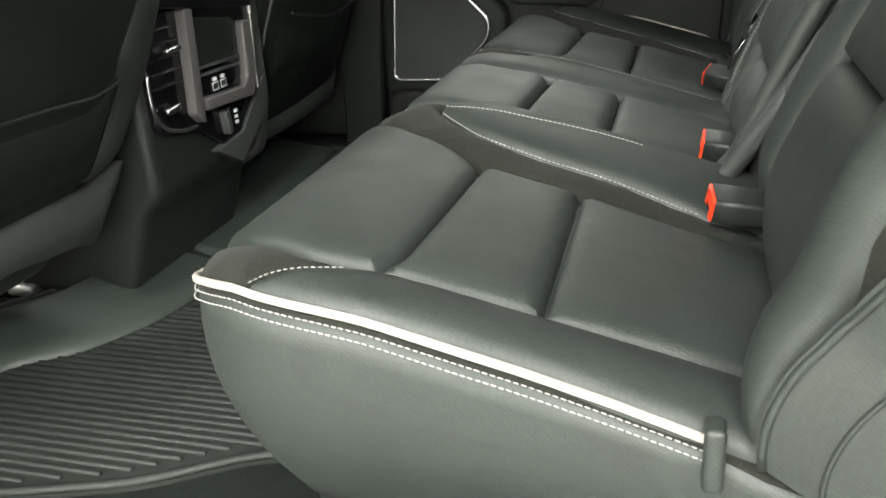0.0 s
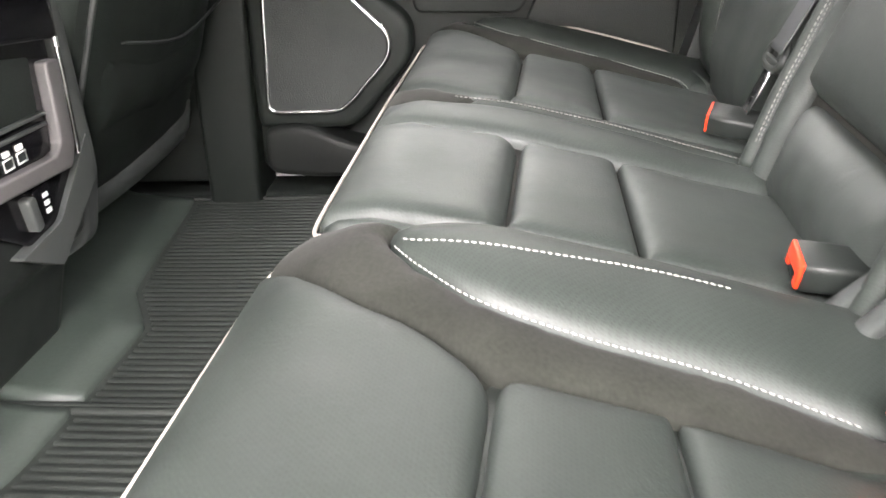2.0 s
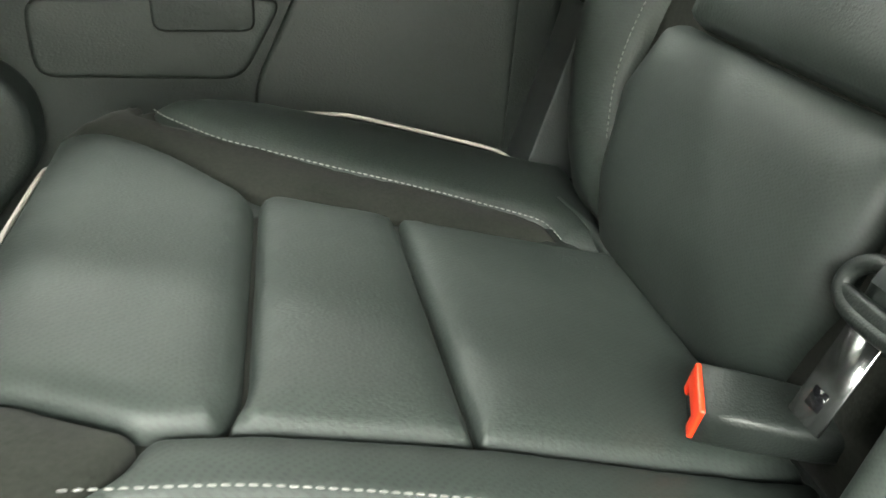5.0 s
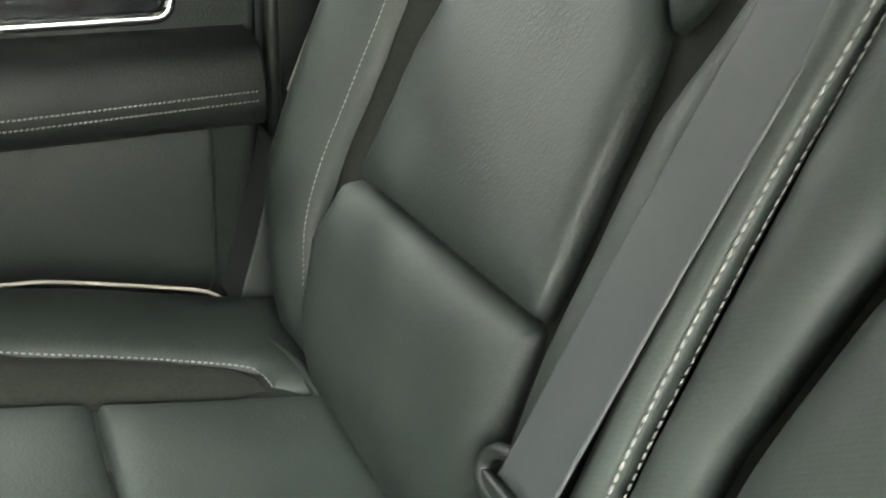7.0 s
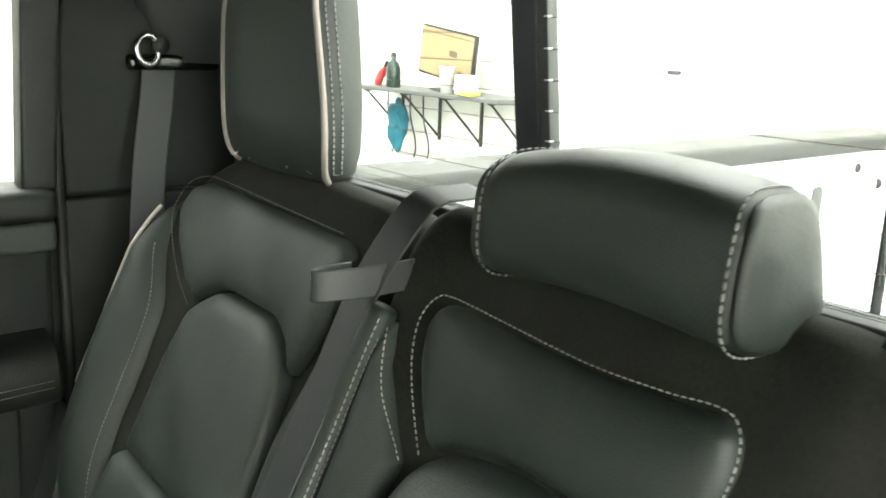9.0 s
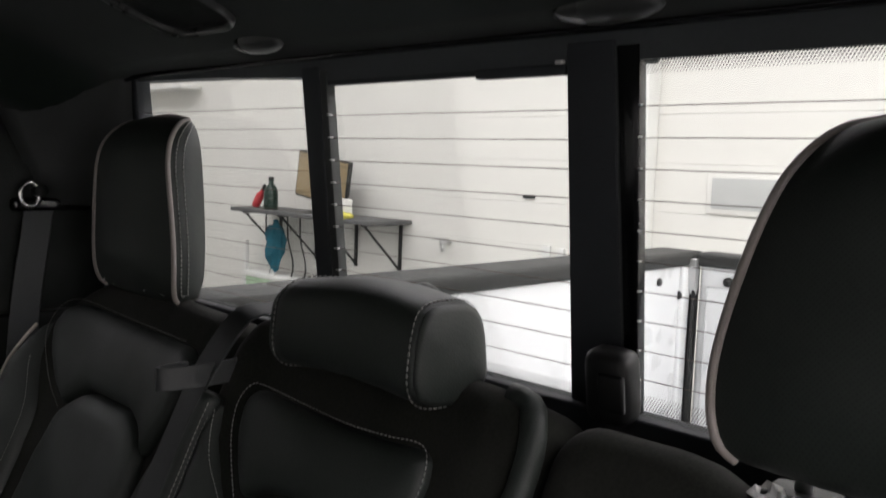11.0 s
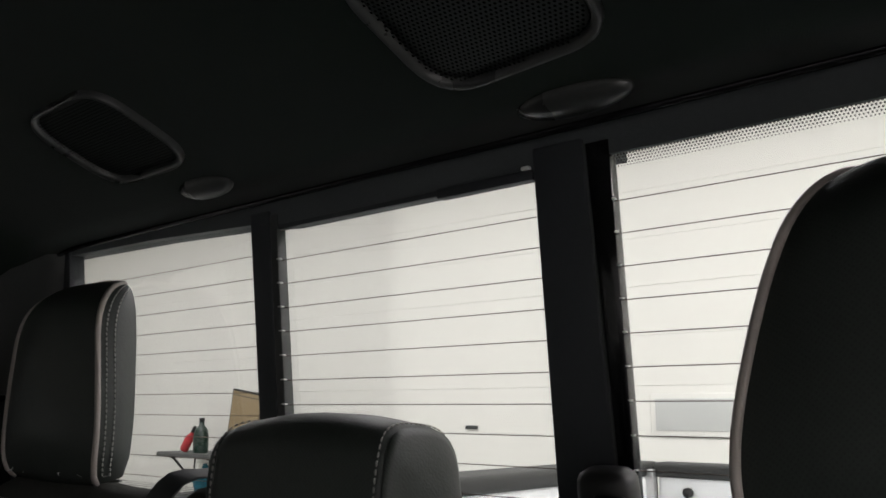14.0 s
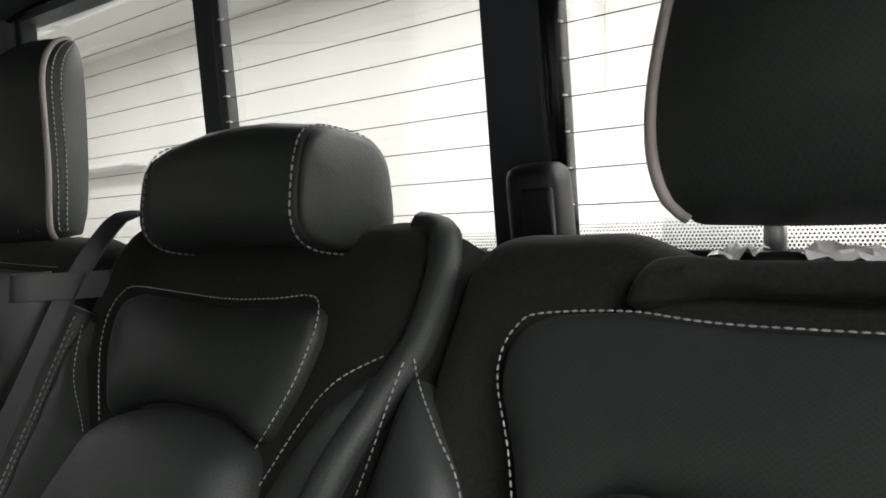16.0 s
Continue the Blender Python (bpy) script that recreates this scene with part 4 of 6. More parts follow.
P("suede_strip", [(0.040, 1.395), (0.08, 1.378), (0.13, 1.346), (0.204, 1.285), (0.310, 1.285), (0.460, 1.292), (0.457, 1.316), (0.442, 1.332), (0.378, 1.344), (0.274, 1.350), (0.19, 1.364), (0.136, 1.390), (0.104, 1.42), (0.11, 1.442), (0.06, 1.41)], wide_cushion, wide, 0.008, m=SUEDE, label="black suede strip", puff=0.006, edge=0.012, wrinkle=0.002, **H0)
P("suede_strip", [(0.034, 0.953), (0.056, 0.946), (0.122, 0.949), (0.143, 0.970), (0.152, 0.998), (0.092, 1.022), (0.036, 1.037)], wide_cushion, wide, 0.008, m=SUEDE, label="black suede strip", puff=0.005, edge=0.010, wrinkle=0.002, **H0)
part("stitching", stitches(fseam, wide_cushion, 0.0005), THREAD, wide, "white stitching")
part("rear_flap", tube([wide_cushion(x, y, 0.004) for x, y in smooth_line([(0.478, 1.365), (0.492, 1.33), (0.500, 1.29), (0.503, 1.21), (0.505, 1.15), (0.505, 1.09)], 0.012)], 0.0065, 10), LEATHER, wide, "rolled leather edge under the backrest")
part("piping", tube([wide_cushion(x, y, -0.003 - 0.012 * min(1, max(0, (y - 1.34) / 0.04)) * min(1, max(0, (0.25 - x) / 0.04)) + 0.0075 * min(1, max(0, (x - 0.24) / 0.05)) - 0.016 * max(0, (x - 0.435) / 0.04) ** 2) for x, y in smooth_line(WIDE_PIPE, 0.008)], 0.0018, 10), PIPING, wide, "cream leather piping")

# ---- rear bench: backrests ----
back_x = eased([(0.30, 0.462), (0.34, 0.478), (0.43, 0.508), (0.53, 0.549), (0.70, 0.628), (0.78, 0.660), (0.85, 0.692), (0.90, 0.718)], 0.02)
NB = Vector((-1, 0, 0.43)).normalized()
side_bump = eased([(0.94, -0.012), (0.965, 0.006), (1.0, 0.008), (1.04, 0.0), (1.28, 0.0), (1.34, 0.012), (1.40, 0.036), (1.44, 0.028), (1.48, -0.01)], 0.012)
mid_bump = eased([(0.47, -0.02), (0.50, 0.0), (0.54, 0.010), (0.59, 0.0), (0.86, 0.0), (0.90, 0.008), (0.938, 0.004), (0.958, -0.012)], 0.012)


def far_back(y, z, h):
    fade = min(1.0, max(0.0, (0.86 - z) / 0.12))
    foot = min(1.0, max(0.0, (z - 0.32) / 0.20))
    tuck = 0.034 * min(1.0, max(0.0, (0.425 - z) / 0.085)) ** 1.5
    return Vector((back_x(z), y, z)) + NB * (h - tuck + side_bump(y) * (0.25 + 0.75 * fade) * foot * foot * (3 - 2 * foot))


def near_back(y, z, h):
    p = far_back(2 * CENTRE - y, z, h)
    low, out = min(1.0, max(0.0, (0.47 - z) / 0.13)), min(1.0, max(0.0, (0.15 - y) / 0.13))
    p = p + NB * (0.050 * low * low * (3 - 2 * low) * out)
    return Vector((p.x, y, p.z))


def mid_back(y, z, h):
    return Vector((back_x(z), y, z)) + NB * (h + mid_bump(y))


def mirrored(poly):
    return [(2 * CENTRE - y - 0.012 * (1 if y < 1.2 else 0), z - (0.012 if z > 0.80 and y < 1.39 else 0)) for y, z in poly]


F_OUT = [(0.958, 0.34), (0.954, 0.80), (0.960, 0.865), (0.99, 0.885), (1.12, 0.890), (1.33, 0.887), (1.375, 0.862), (1.425, 0.795), (1.460, 0.705), (1.470, 0.62), (1.452, 0.53), (1.425, 0.45), (1.42, 0.34)]
F_LOWER = [(1.030, 0.5348), (1.318, 0.5348), (1.337, 0.475), (1.3225, 0.43), (1.318, 0.335), (1.062, 0.335), (1.042, 0.385), (1.020, 0.44)]
F_INSERT = [(1.030, 0.5355), (1.035, 0.62), (1.042, 0.700), (1.063, 0.728), (1.10, 0.745), (1.22, 0.745), (1.261, 0.7245), (1.284, 0.708), (1.298, 0.65), (1.303, 0.5355)]
F_UPPER = [(1.040, 0.703), (1.063, 0.7295), (1.10, 0.7465), (1.22, 0.7465), (1.262, 0.726), (1.282, 0.712), (1.318, 0.736), (1.352, 0.770), (1.376, 0.805), (1.372, 0.834), (1.345, 0.846), (1.30, 0.847), (1.156, 0.842), (1.02, 0.838), (0.998, 0.828), (0.996, 0.80), (1.004, 0.757), (1.026, 0.717)]
F_BOLSTER = [(1.319, 0.36), (1.324, 0.43), (1.341, 0.475), (1.344, 0.55), (1.343, 0.62), (1.346, 0.69), (1.377, 0.76), (1.392, 0.812), (1.422, 0.765), (1.450, 0.695), (1.459, 0.62), (1.441, 0.54), (1.412, 0.47), (1.392, 0.42), (1.38, 0.36)]
F_STRIP = [(0.957, 0.44), (0.953, 0.78), (0.975, 0.79), (0.998, 0.71), (1.014, 0.66), (1.014, 0.53), (1.006, 0.44)]


def back_set(own, s, flip, outline, upper=None, strip=None, seam_line=None, stitch_label="white stitching"):
    f = mirrored if flip else (lambda q: q)
    part("core", pad(rounded(outline, 0.02, 3), s, puff=-0.012, edge=0.026, step=0.02, crease=-0.028, back=0.045, wrinkle=0.0015), SUEDE, own, "black suede base")
    B0 = dict(crease=-0.005, back=0.015)
    P("lower_panel", f(F_LOWER), s, own, 0.008, puff=0.016, edge=0.014, crease=-0.012, back=0.015)
    P("insert", f(F_INSERT), s, own, 0.014, m=LEATHER_INSERT, puff=0.011, edge=0.0065, crease=-0.012, back=0.015)
    P("upper_panel", grow(upper, 0.007) if upper else F_UPPER, s, own, 0.010, puff=0.010, edge=0.010, **B0)
    P("bolster", f(F_BOLSTER[:-4] + [(1.428, 0.54), (1.424, 0.47), (1.420, 0.42), (1.416, 0.345)]) if flip else F_BOLSTER, s, own, 0.012, puff=0.018, edge=0.022, **B0)
    P("inner_strip", strip or F_STRIP, s, own, 0.010, puff=0.012, edge=0.012, **B0)
    # same white thread on both backrests; the far one's shade is in its colour
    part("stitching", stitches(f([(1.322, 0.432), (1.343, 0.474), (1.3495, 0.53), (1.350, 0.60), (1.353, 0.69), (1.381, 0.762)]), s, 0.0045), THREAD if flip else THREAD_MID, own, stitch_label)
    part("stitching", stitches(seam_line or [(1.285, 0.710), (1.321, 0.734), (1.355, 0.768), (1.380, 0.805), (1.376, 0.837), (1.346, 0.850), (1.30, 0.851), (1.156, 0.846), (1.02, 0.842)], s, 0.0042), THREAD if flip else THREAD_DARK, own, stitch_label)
    part("piping", tube([s(y, z, 0.010) for y, z in smooth_line(f([(1.396, 0.800), (1.410, 0.765), (1.431, 0.695), (1.437, 0.63), (1.428, 0.57)]), 0.012)], 0.0026, 8), PIPING, own, "cream piping")


near = thing("backrest_cushion", (0.56, 0.22, 0.34), "black leather and suede rear seat backrest beside the open door", "seat backrest", "rear seat backrests")
N_UPPER = [(0.378, 0.720), (0.390, 0.751), (0.407, 0.783), (0.409, 0.801), (0.403, 0.812), (0.392, 0.817), (0.34, 0.821), (0.279, 0.817), (0.12, 0.816), (0.085, 0.808), (0.068, 0.79), (0.074, 0.76), (0.105, 0.703), (0.151, 0.7215), (0.19, 0.7465), (0.33, 0.7465), (0.365, 0.7295)]
N_SEAM = [(0.382, 0.718), (0.395, 0.751), (0.411, 0.783), (0.413, 0.802), (0.407, 0.815), (0.395, 0.8215), (0.34, 0.825), (0.279, 0.821), (0.12, 0.820), (0.082, 0.811), (0.064, 0.79)]
N_STRIP = [(0.480, 0.785), (0.489, 0.756), (0.503, 0.712), (0.514, 0.66), (0.524, 0.55), (0.530, 0.36), (0.42, 0.36), (0.405, 0.55), (0.403, 0.66), (0.426, 0.728), (0.456, 0.764)]
N_OUT = [(0.474, 0.34), (0.478, 0.80), (0.476, 0.860), (0.452, 0.879), (0.36, 0.880), (0.330, 0.868), (0.30, 0.860), (0.11, 0.858), (0.065, 0.845), (0.015, 0.795), (-0.020, 0.705), (-0.030, 0.62), (-0.012, 0.53), (0.015, 0.45), (0.020, 0.34)]
back_set(near, near_back, True, N_OUT, N_UPPER, N_STRIP, N_SEAM)
rim = [np.array(p) for p in resample(mirrored([(1.30, 0.889), (1.378, 0.866), (1.43, 0.795), (1.465, 0.705), (1.475, 0.62), (1.457, 0.53), (1.43, 0.45), (1.425, 0.345)]), 0.015, False)]
bm = bmesh.new()
rows = [[bm.verts.new(near_back(q[0] - 0.003 + 0.34 * (h + 0.008), q[1], h)) for q in rim] for j, h in enumerate((-0.008, -0.03, -0.05, -0.07, -0.09, -0.12, -0.15))]
for r, q in zip(rows, rows[1:]):
    for j in range(len(r) - 1):
        bm.faces.new((r[j], r[j + 1], q[j + 1], q[j]))
bmesh.ops.recalc_face_normals(bm, faces=bm.faces)
part("side_cover", bm, LEATHER, near, "plain leather side of the backrest")
for h, r in ((-0.012, 0.003), (-0.050, 0.002)):
    part("side_welt", tube([near_back(q[0] - 0.004 + 0.34 * (h + 0.008), q[1], h) for q in rim], r, 8), LEATHER, near, "rolled leather welt")
for line in ([(0.445, 0.572, 0.35), (0.468, 0.556, 0.385), (0.495, 0.528, 0.435), (0.525, 0.508, 0.49), (0.55, 0.495, 0.54)], [(0.450, 0.530, 0.35), (0.470, 0.510, 0.392), (0.496, 0.492, 0.440), (0.52, 0.482, 0.48)]):
    part("hinge_cover", tube(smooth_line(line, 0.012), 0.0145, 12, flat=0.7), PLASTIC_GREY, near, "grey plastic hinge arm cover")
P("top_pad", [(0.347, 0.828), (0.343, 0.846), (0.334, 0.855), (0.315, 0.857), (0.29, 0.854), (0.12, 0.854), (0.09, 0.856), (0.075, 0.846), (0.072, 0.833), (0.12, 0.836), (0.30, 0.838)], near_back, near, 0.012, m=SUEDE, label="soft suede top pad", puff=0.009, edge=0.010, crease=-0.001, back=0.02, wrinkle=0.003)
part("stitching", stitches([(0.478, 0.79), (0.462, 0.772), (0.440, 0.750), (0.419, 0.727), (0.405, 0.69)], near_back, 0.004), THREAD, near, "white stitching")
part("stitching", stitches([(0.479, 0.786), (0.486, 0.758), (0.499, 0.714), (0.510, 0.66), (0.518, 0.57)], near_back, 0.0115), THREAD, near, "white stitching")
wideb = thing("backrest_cushion", (0.56, 0.98, 0.34), "wide black leather and suede rear seat backrest with white stitching", "seat backrest", "rear seat backrests")
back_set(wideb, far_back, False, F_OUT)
M_OUT = [(0.478, 0.34), (0.476, 0.70), (0.470, 0.84), (0.488, 0.878), (0.55, 0.888), (0.80, 0.892), (0.86, 0.899), (0.918, 0.893), (0.944, 0.86), (0.950, 0.34)]
part("centre_core", pad(rounded(M_OUT, 0.02, 3), mid_back, puff=-0.010, edge=0.026, step=0.02, crease=-0.026, back=0.045, wrinkle=0.0015), SUEDE, wideb, "black suede base")
M_PANEL = [(0.607, 0.7195), (0.661, 0.7355), (0.735, 0.7375), (0.790, 0.7295), (0.824, 0.713), (0.851, 0.746), (0.867, 0.774), (0.873, 0.803), (0.864, 0.822), (0.845, 0.8265), (0.777, 0.8235), (0.70, 0.820), (0.64, 0.822), (0.600, 0.8255), (0.584, 0.819), (0.578, 0.798), (0.584, 0.765)]
M_INSERT = [(0.825, 0.711), (0.789, 0.7295), (0.735, 0.7375), (0.661, 0.7355), (0.608, 0.7195), (0.592, 0.65), (0.580, 0.56), (0.574, 0.452), (0.876, 0.452), (0.872, 0.56), (0.860, 0.64)]
B0 = dict(crease=-0.005, back=0.015)
P("centre_panel", grow(M_PANEL, -0.0035), mid_back, wideb, 0.012, puff=0.010, edge=0.010, **B0)
P("centre_insert", M_INSERT, mid_back, wideb, 0.02, m=LEATHER_INSERT, puff=0.032, edge=0.016, crease=-0.010, back=0.015)
P("centre_roll", [(0.574, 0.447), (0.575, 0.34), (0.880, 0.34), (0.876, 0.447)], mid_back, wideb, 0.02, label="rolled lower leather pad", puff=0.030, edge=0.04, wrinkle=0.002, **B0)
P("centre_side", [(0.917, 0.34), (0.918, 0.60), (0.917, 0.72), (0.912, 0.785), (0.906, 0.795), (0.897, 0.762), (0.872, 0.722), (0.850, 0.697), (0.864, 0.64), (0.878, 0.55), (0.881, 0.34)], mid_back, wideb, 0.006, puff=0.013, edge=0.007, **B0)
P("centre_side", [(0.560, 0.34), (0.548, 0.55), (0.534, 0.66), (0.520, 0.72), (0.506, 0.762), (0.508, 0.784), (0.534, 0.765), (0.560, 0.734), (0.586, 0.694), (0.574, 0.55), (0.568, 0.34)], mid_back, wideb, 0.012, puff=0.012, edge=0.014, **B0)
for row in (M_PANEL[4:] + [(0.605, 0.7205)], [(0.905, 0.792), (0.885, 0.74), (0.842, 0.700)], [(0.505, 0.790), (0.534, 0.770), (0.562, 0.738), (0.588, 0.699)]):
    part("stitching", stitches(row, mid_back, 0.0042), THREAD, wideb, "white stitching")
welt = smooth_line([(0.929, 0.35), (0.931, 0.48), (0.932, 0.60), (0.929, 0.70), (0.922, 0.76), (0.913, 0.80)], 0.012)
part("belt_welt", tube([mid_back(y, z, 0.006) for y, z in welt], 0.0128, 14), LEATHER, wideb, "rolled leather welt beside the belt")
part("stitching", stitches([(0.905, 0.798), (0.913, 0.735), (0.9195, 0.66), (0.920, 0.567), (0.918, 0.48), (0.916, 0.38)], mid_back, 0.0135, 0.0050, 0.0018, 0.0009), THREAD_MID, wideb, "heavy pale stitching beside the belt")
part("stitching", stitches([(0.899, 0.778), (0.9055, 0.735), (0.9105, 0.66), (0.9110, 0.567), (0.909, 0.48), (0.907, 0.38)], mid_back, 0.0125, 0.0040, 0.0018, 0.0006), THREAD_DARK, wideb, "fine grey stitching")
strip_line = smooth_line([(0.535, 0.884), (0.514, 0.880), (0.500, 0.868), (0.492, 0.845), (0.490, 0.80), (0.498, 0.765), (0.512, 0.715), (0.524, 0.66), (0.536, 0.55), (0.542, 0.36)], 0.012)
part("edge_roll", tube([mid_back(y, z, -0.010 - 0.016 * max(0.0, (z - 0.866) / 0.016) + 0.022 * min(1.0, max(0.0, (0.865 - z) / 0.14))) for y, z in strip_line], 0.0118, 14), LEATHER, wideb, "rounded leather edge")

# ---- headrests ----


def headrest(cy, label, slim=0.0, top=1.0, lift=0.022, aside=0.0):
    """A tall outer headrest: a front panel that folds over the top, wedge-shaped side gussets, a plain rear."""
    own = thing("headrest", (0.74, cy, 0.875), label, "headrest", "tall rear headrests")
    # the piped edge, from the bottom up over the top: (x, half width, z)
    line = smooth_line([(0.722, 0.106, 0.876), (0.713, 0.114, 0.886), (0.709, 0.1195, 0.905), (0.708, 0.1215, 0.93), (0.7075, 0.120, 0.965), (0.7065, 0.113, 1.02), (0.707, 0.106, 1.06), (0.713, 0.099, 1.088), (0.727, 0.088, 1.109), (0.746, 0.074, 1.121), (0.760, 0.064, 1.124)], 0.008)
    line = [(x, w * (1 - slim * min(1, max(0, (z - 0.92) / 0.19)) ** 1.7), 0.876 + (z - 0.876) * top) for x, w, z in line]
    n = len(line)
    rear = []
    for i, (x, w, z) in enumerate(line):
        t = i / (n - 1)
        rear.append((max(0.757 + 0.003 * t, x), w - 0.010 * (1 - t) if t > 0.1 else w - 0.012, max(z, 0.882)))
    K = 22

    def sheet(rows, fill=()):
        bm = bmesh.new()
        grid = [[bm.verts.new(c) for c in r] for r in rows]
        for r, q in zip(grid, grid[1:]):
            for j in range(len(r) - 1):
                bm.faces.new((r[j], r[j + 1], q[j + 1], q[j]))
        bmesh.ops.recalc_face_normals(bm, faces=bm.faces)
        return bm

    rows = []
    for i, (x, w, z) in enumerate(line):
        a, c = line[max(0, i - 1)], line[min(n - 1, i + 1)]
        d = Vector((c[0] - a[0], 0, c[2] - a[2])).normalized()
        out = Vector((-d.z, 0, d.x))
        swell = 0.020 * min(1, 4 * i / n + 0.15) * min(1, 3.2 * (n - 1 - i) / n + 0.2)
        rows.append([Vector((x, cy + w * u, z)) + out * swell * (1 - abs(u) ** 2.6) for u in np.linspace(-1, 1, K)])
    # tuck the lower edge under
    low_rows = [[v + Vector((dx, 0, dz)) for v in rows[0]] for dx, dz in ((0.034, 0.004), (0.018, -0.003), (0.006, -0.002))]
    part("front_panel", sheet(low_rows + rows), LEATHER, own)
    back = []
    for i in range(n - 1, -1, -1):
        x, w, z = rear[i]
        back.append([Vector((x + 0.005 * (1 - u * u), cy + w * u, z)) for u in np.linspace(-1, 1, K)])
    part("rear_panel", sheet(back), LEATHER, own)
    for side in (-1, 1):
        rows = []
        for (x, w, z), (x2, w2, z2) in zip(line, rear):
            rows.append([Vector((x + (x2 - x) * v, cy + side * (w + (w2 - w) * v + 0.006 * math.sin(math.pi * v) * min(1, (x2 - x) / 0.03)), z + (z2 - z) * v)) for v in np.linspace(0, 1, 8)])
        part("gusset", sheet(rows), LEATHER, own, "wedge-shaped leather side")
        for off in (0.009, 0.019):
            pts = []
            for (x, w, z), (x2, w2, z2) in list(zip(line, rear))[2:]:
                if x2 - x > off * 0.6:
                    v = min(0.9, off / max(x2 - x, 1e-6))
                    pts.append(Vector((x + (x2 - x) * v, cy + side * (w + (w2 - w) * v + 0.0062 * math.sin(math.pi * v) * min(1, (x2 - x) / 0.03) + 0.0006), z + (z2 - z) * v)))
            part("stitching", stitch_row(pts, 0.0044, 0.0018, 0.0009), THREAD, own, "white double stitching")
    loop = [Vector((x - 0.001, cy - w - 0.001, z)) for x, w, z in line]
    x, w, z = line[-1]
    loop += [Vector((x, cy + w * u, z + 0.006 * (1 - u * u))) for u in np.linspace(-0.9, 0.9, 14)]
    loop += [Vector((x - 0.001, cy + w + 0.001, z)) for x, w, z in line[::-1]]
    part("piping", tube(loop, 0.0036, 8, up=Vector((1, 0.02, 0.01))), PIPING_GREY, own, "grey-pink piping")
    for y in (cy - 0.07, cy + 0.07):
        part("post", cylinder((0.750, y, 0.850), (0.752, y, 0.89), 0.0062), STEEL, own, "bright steel post")
        part("post_guide", box((0.730, y - 0.024, 0.846), (0.768, y + 0.024, 0.858 if cy < 0.7 else 0.8625), 0.005, 2), PLASTIC, own)
        # crumpled scraps of wrap left round the post
        random.seed(int(y * 1000))
        for ox, oy, turn in ((-0.02, -0.026, 0.5), (-0.022, 0.03, -0.7)):
            rows = []
            for i in range(6):
                row = []
                for j in range(6):
                    du, dv = (i - 2.5) * 0.0045, (j - 2.5) * 0.0075
                    row.append(Vector((0.745 + ox + du * math.cos(turn) - dv * math.sin(turn) + random.uniform(-0.002, 0.002), y + oy + aside + du * math.sin(turn) + dv * math.cos(turn), 0.862 + lift + random.uniform(-0.003, 0.005) + 0.0012 * i)))
                rows.append(row)
            part("wrap_scrap", sheet(rows), CLEAR_WRAP, own, "crumpled scrap of clear plastic wrap", False)
    return own


headrest(1.222, "tall black leather headrest with grey piping above the far seat")
headrest(0.220, "tall black leather headrest with grey piping by the door", 0.24, 0.955, -0.009, -0.018)

low = thing("headrest", (0.72, 0.69, 0.865), "low wide black leather headrest above the middle seat", "headrest")


def roll_section(k, n, grow=0.0):
    a = 2 * math.pi * k / n
    c, s = math.cos(a), math.sin(a)
    e = 0.62
    return (abs(c) ** e * math.copysign(1, c) * (0.050 + grow), abs(s) ** e * math.copysign(1, s) * (0.046 + grow))


def roll(ys, grows, slope=-0.10):
    bm = bmesh.new()
    n = 40
    rings = []
    for y, g in zip(ys, grows):
        ring = []
        for k in range(n):
            dx, dz = roll_section(k, n, g)
            yy = 0.69 + (y - 0.69) * (1 - 0.15 * max(0.0, (dz + 0.5 * dx) / 0.07))
            ring.append(bm.verts.new((0.706 + dx + 0.1 * dz, yy, 0.903 + dz - 0.06 * dx + 0.010 * (1 - ((y - 0.69) / 0.115) ** 2))))
        rings.append(ring)
    for r, q in zip(rings, rings[1:]):
        for j in range(n):
            bm.faces.new((r[j], r[(j + 1) % n], q[(j + 1) % n], q[j]))
    bm.faces.new(rings[0][::-1])
    bm.faces.new(rings[-1])
    bmesh.ops.recalc_face_normals(bm, faces=bm.faces)
    return bm


part("cover", roll([0.588, 0.592, 0.60, 0.65, 0.69, 0.73, 0.78, 0.792, 0.797], [-0.004, 0.0, 0.001, 0.002, 0.002, 0.002, 0.001, 0.0, -0.004]), LEATHER, low)
part("end_panel", roll([0.580, 0.581, 0.583, 0.586, 0.589], [-0.032, -0.018, -0.007, -0.001, -0.0025]), LEATHER, low, "padded end panel")
part("end_panel", roll([0.797, 0.803, 0.809, 0.813, 0.814], [-0.0025, -0.001, -0.007, -0.018, -0.032]), LEATHER, low, "padded end panel")
for y in (0.592, 0.793):
    pts = []
    for k in range(61):
        dx, dz = roll_section(k % 60, 60, 0.002)
        pts.append((0.706 + dx + 0.1 * dz, 0.69 + (y - 0.69) * (1 - 0.15 * max(0.0, (dz + 0.5 * dx) / 0.07)), 0.903 + dz - 0.06 * dx + 0.002))
    # thread dimmed at both ends, more at the far one, as shade
    part("stitching", stitch_row(pts, 0.0046, 0.0018, 0.0009), THREAD_MID if y < 0.69 else THREAD_DARK, low)

# ---- seat belts and buckles ----


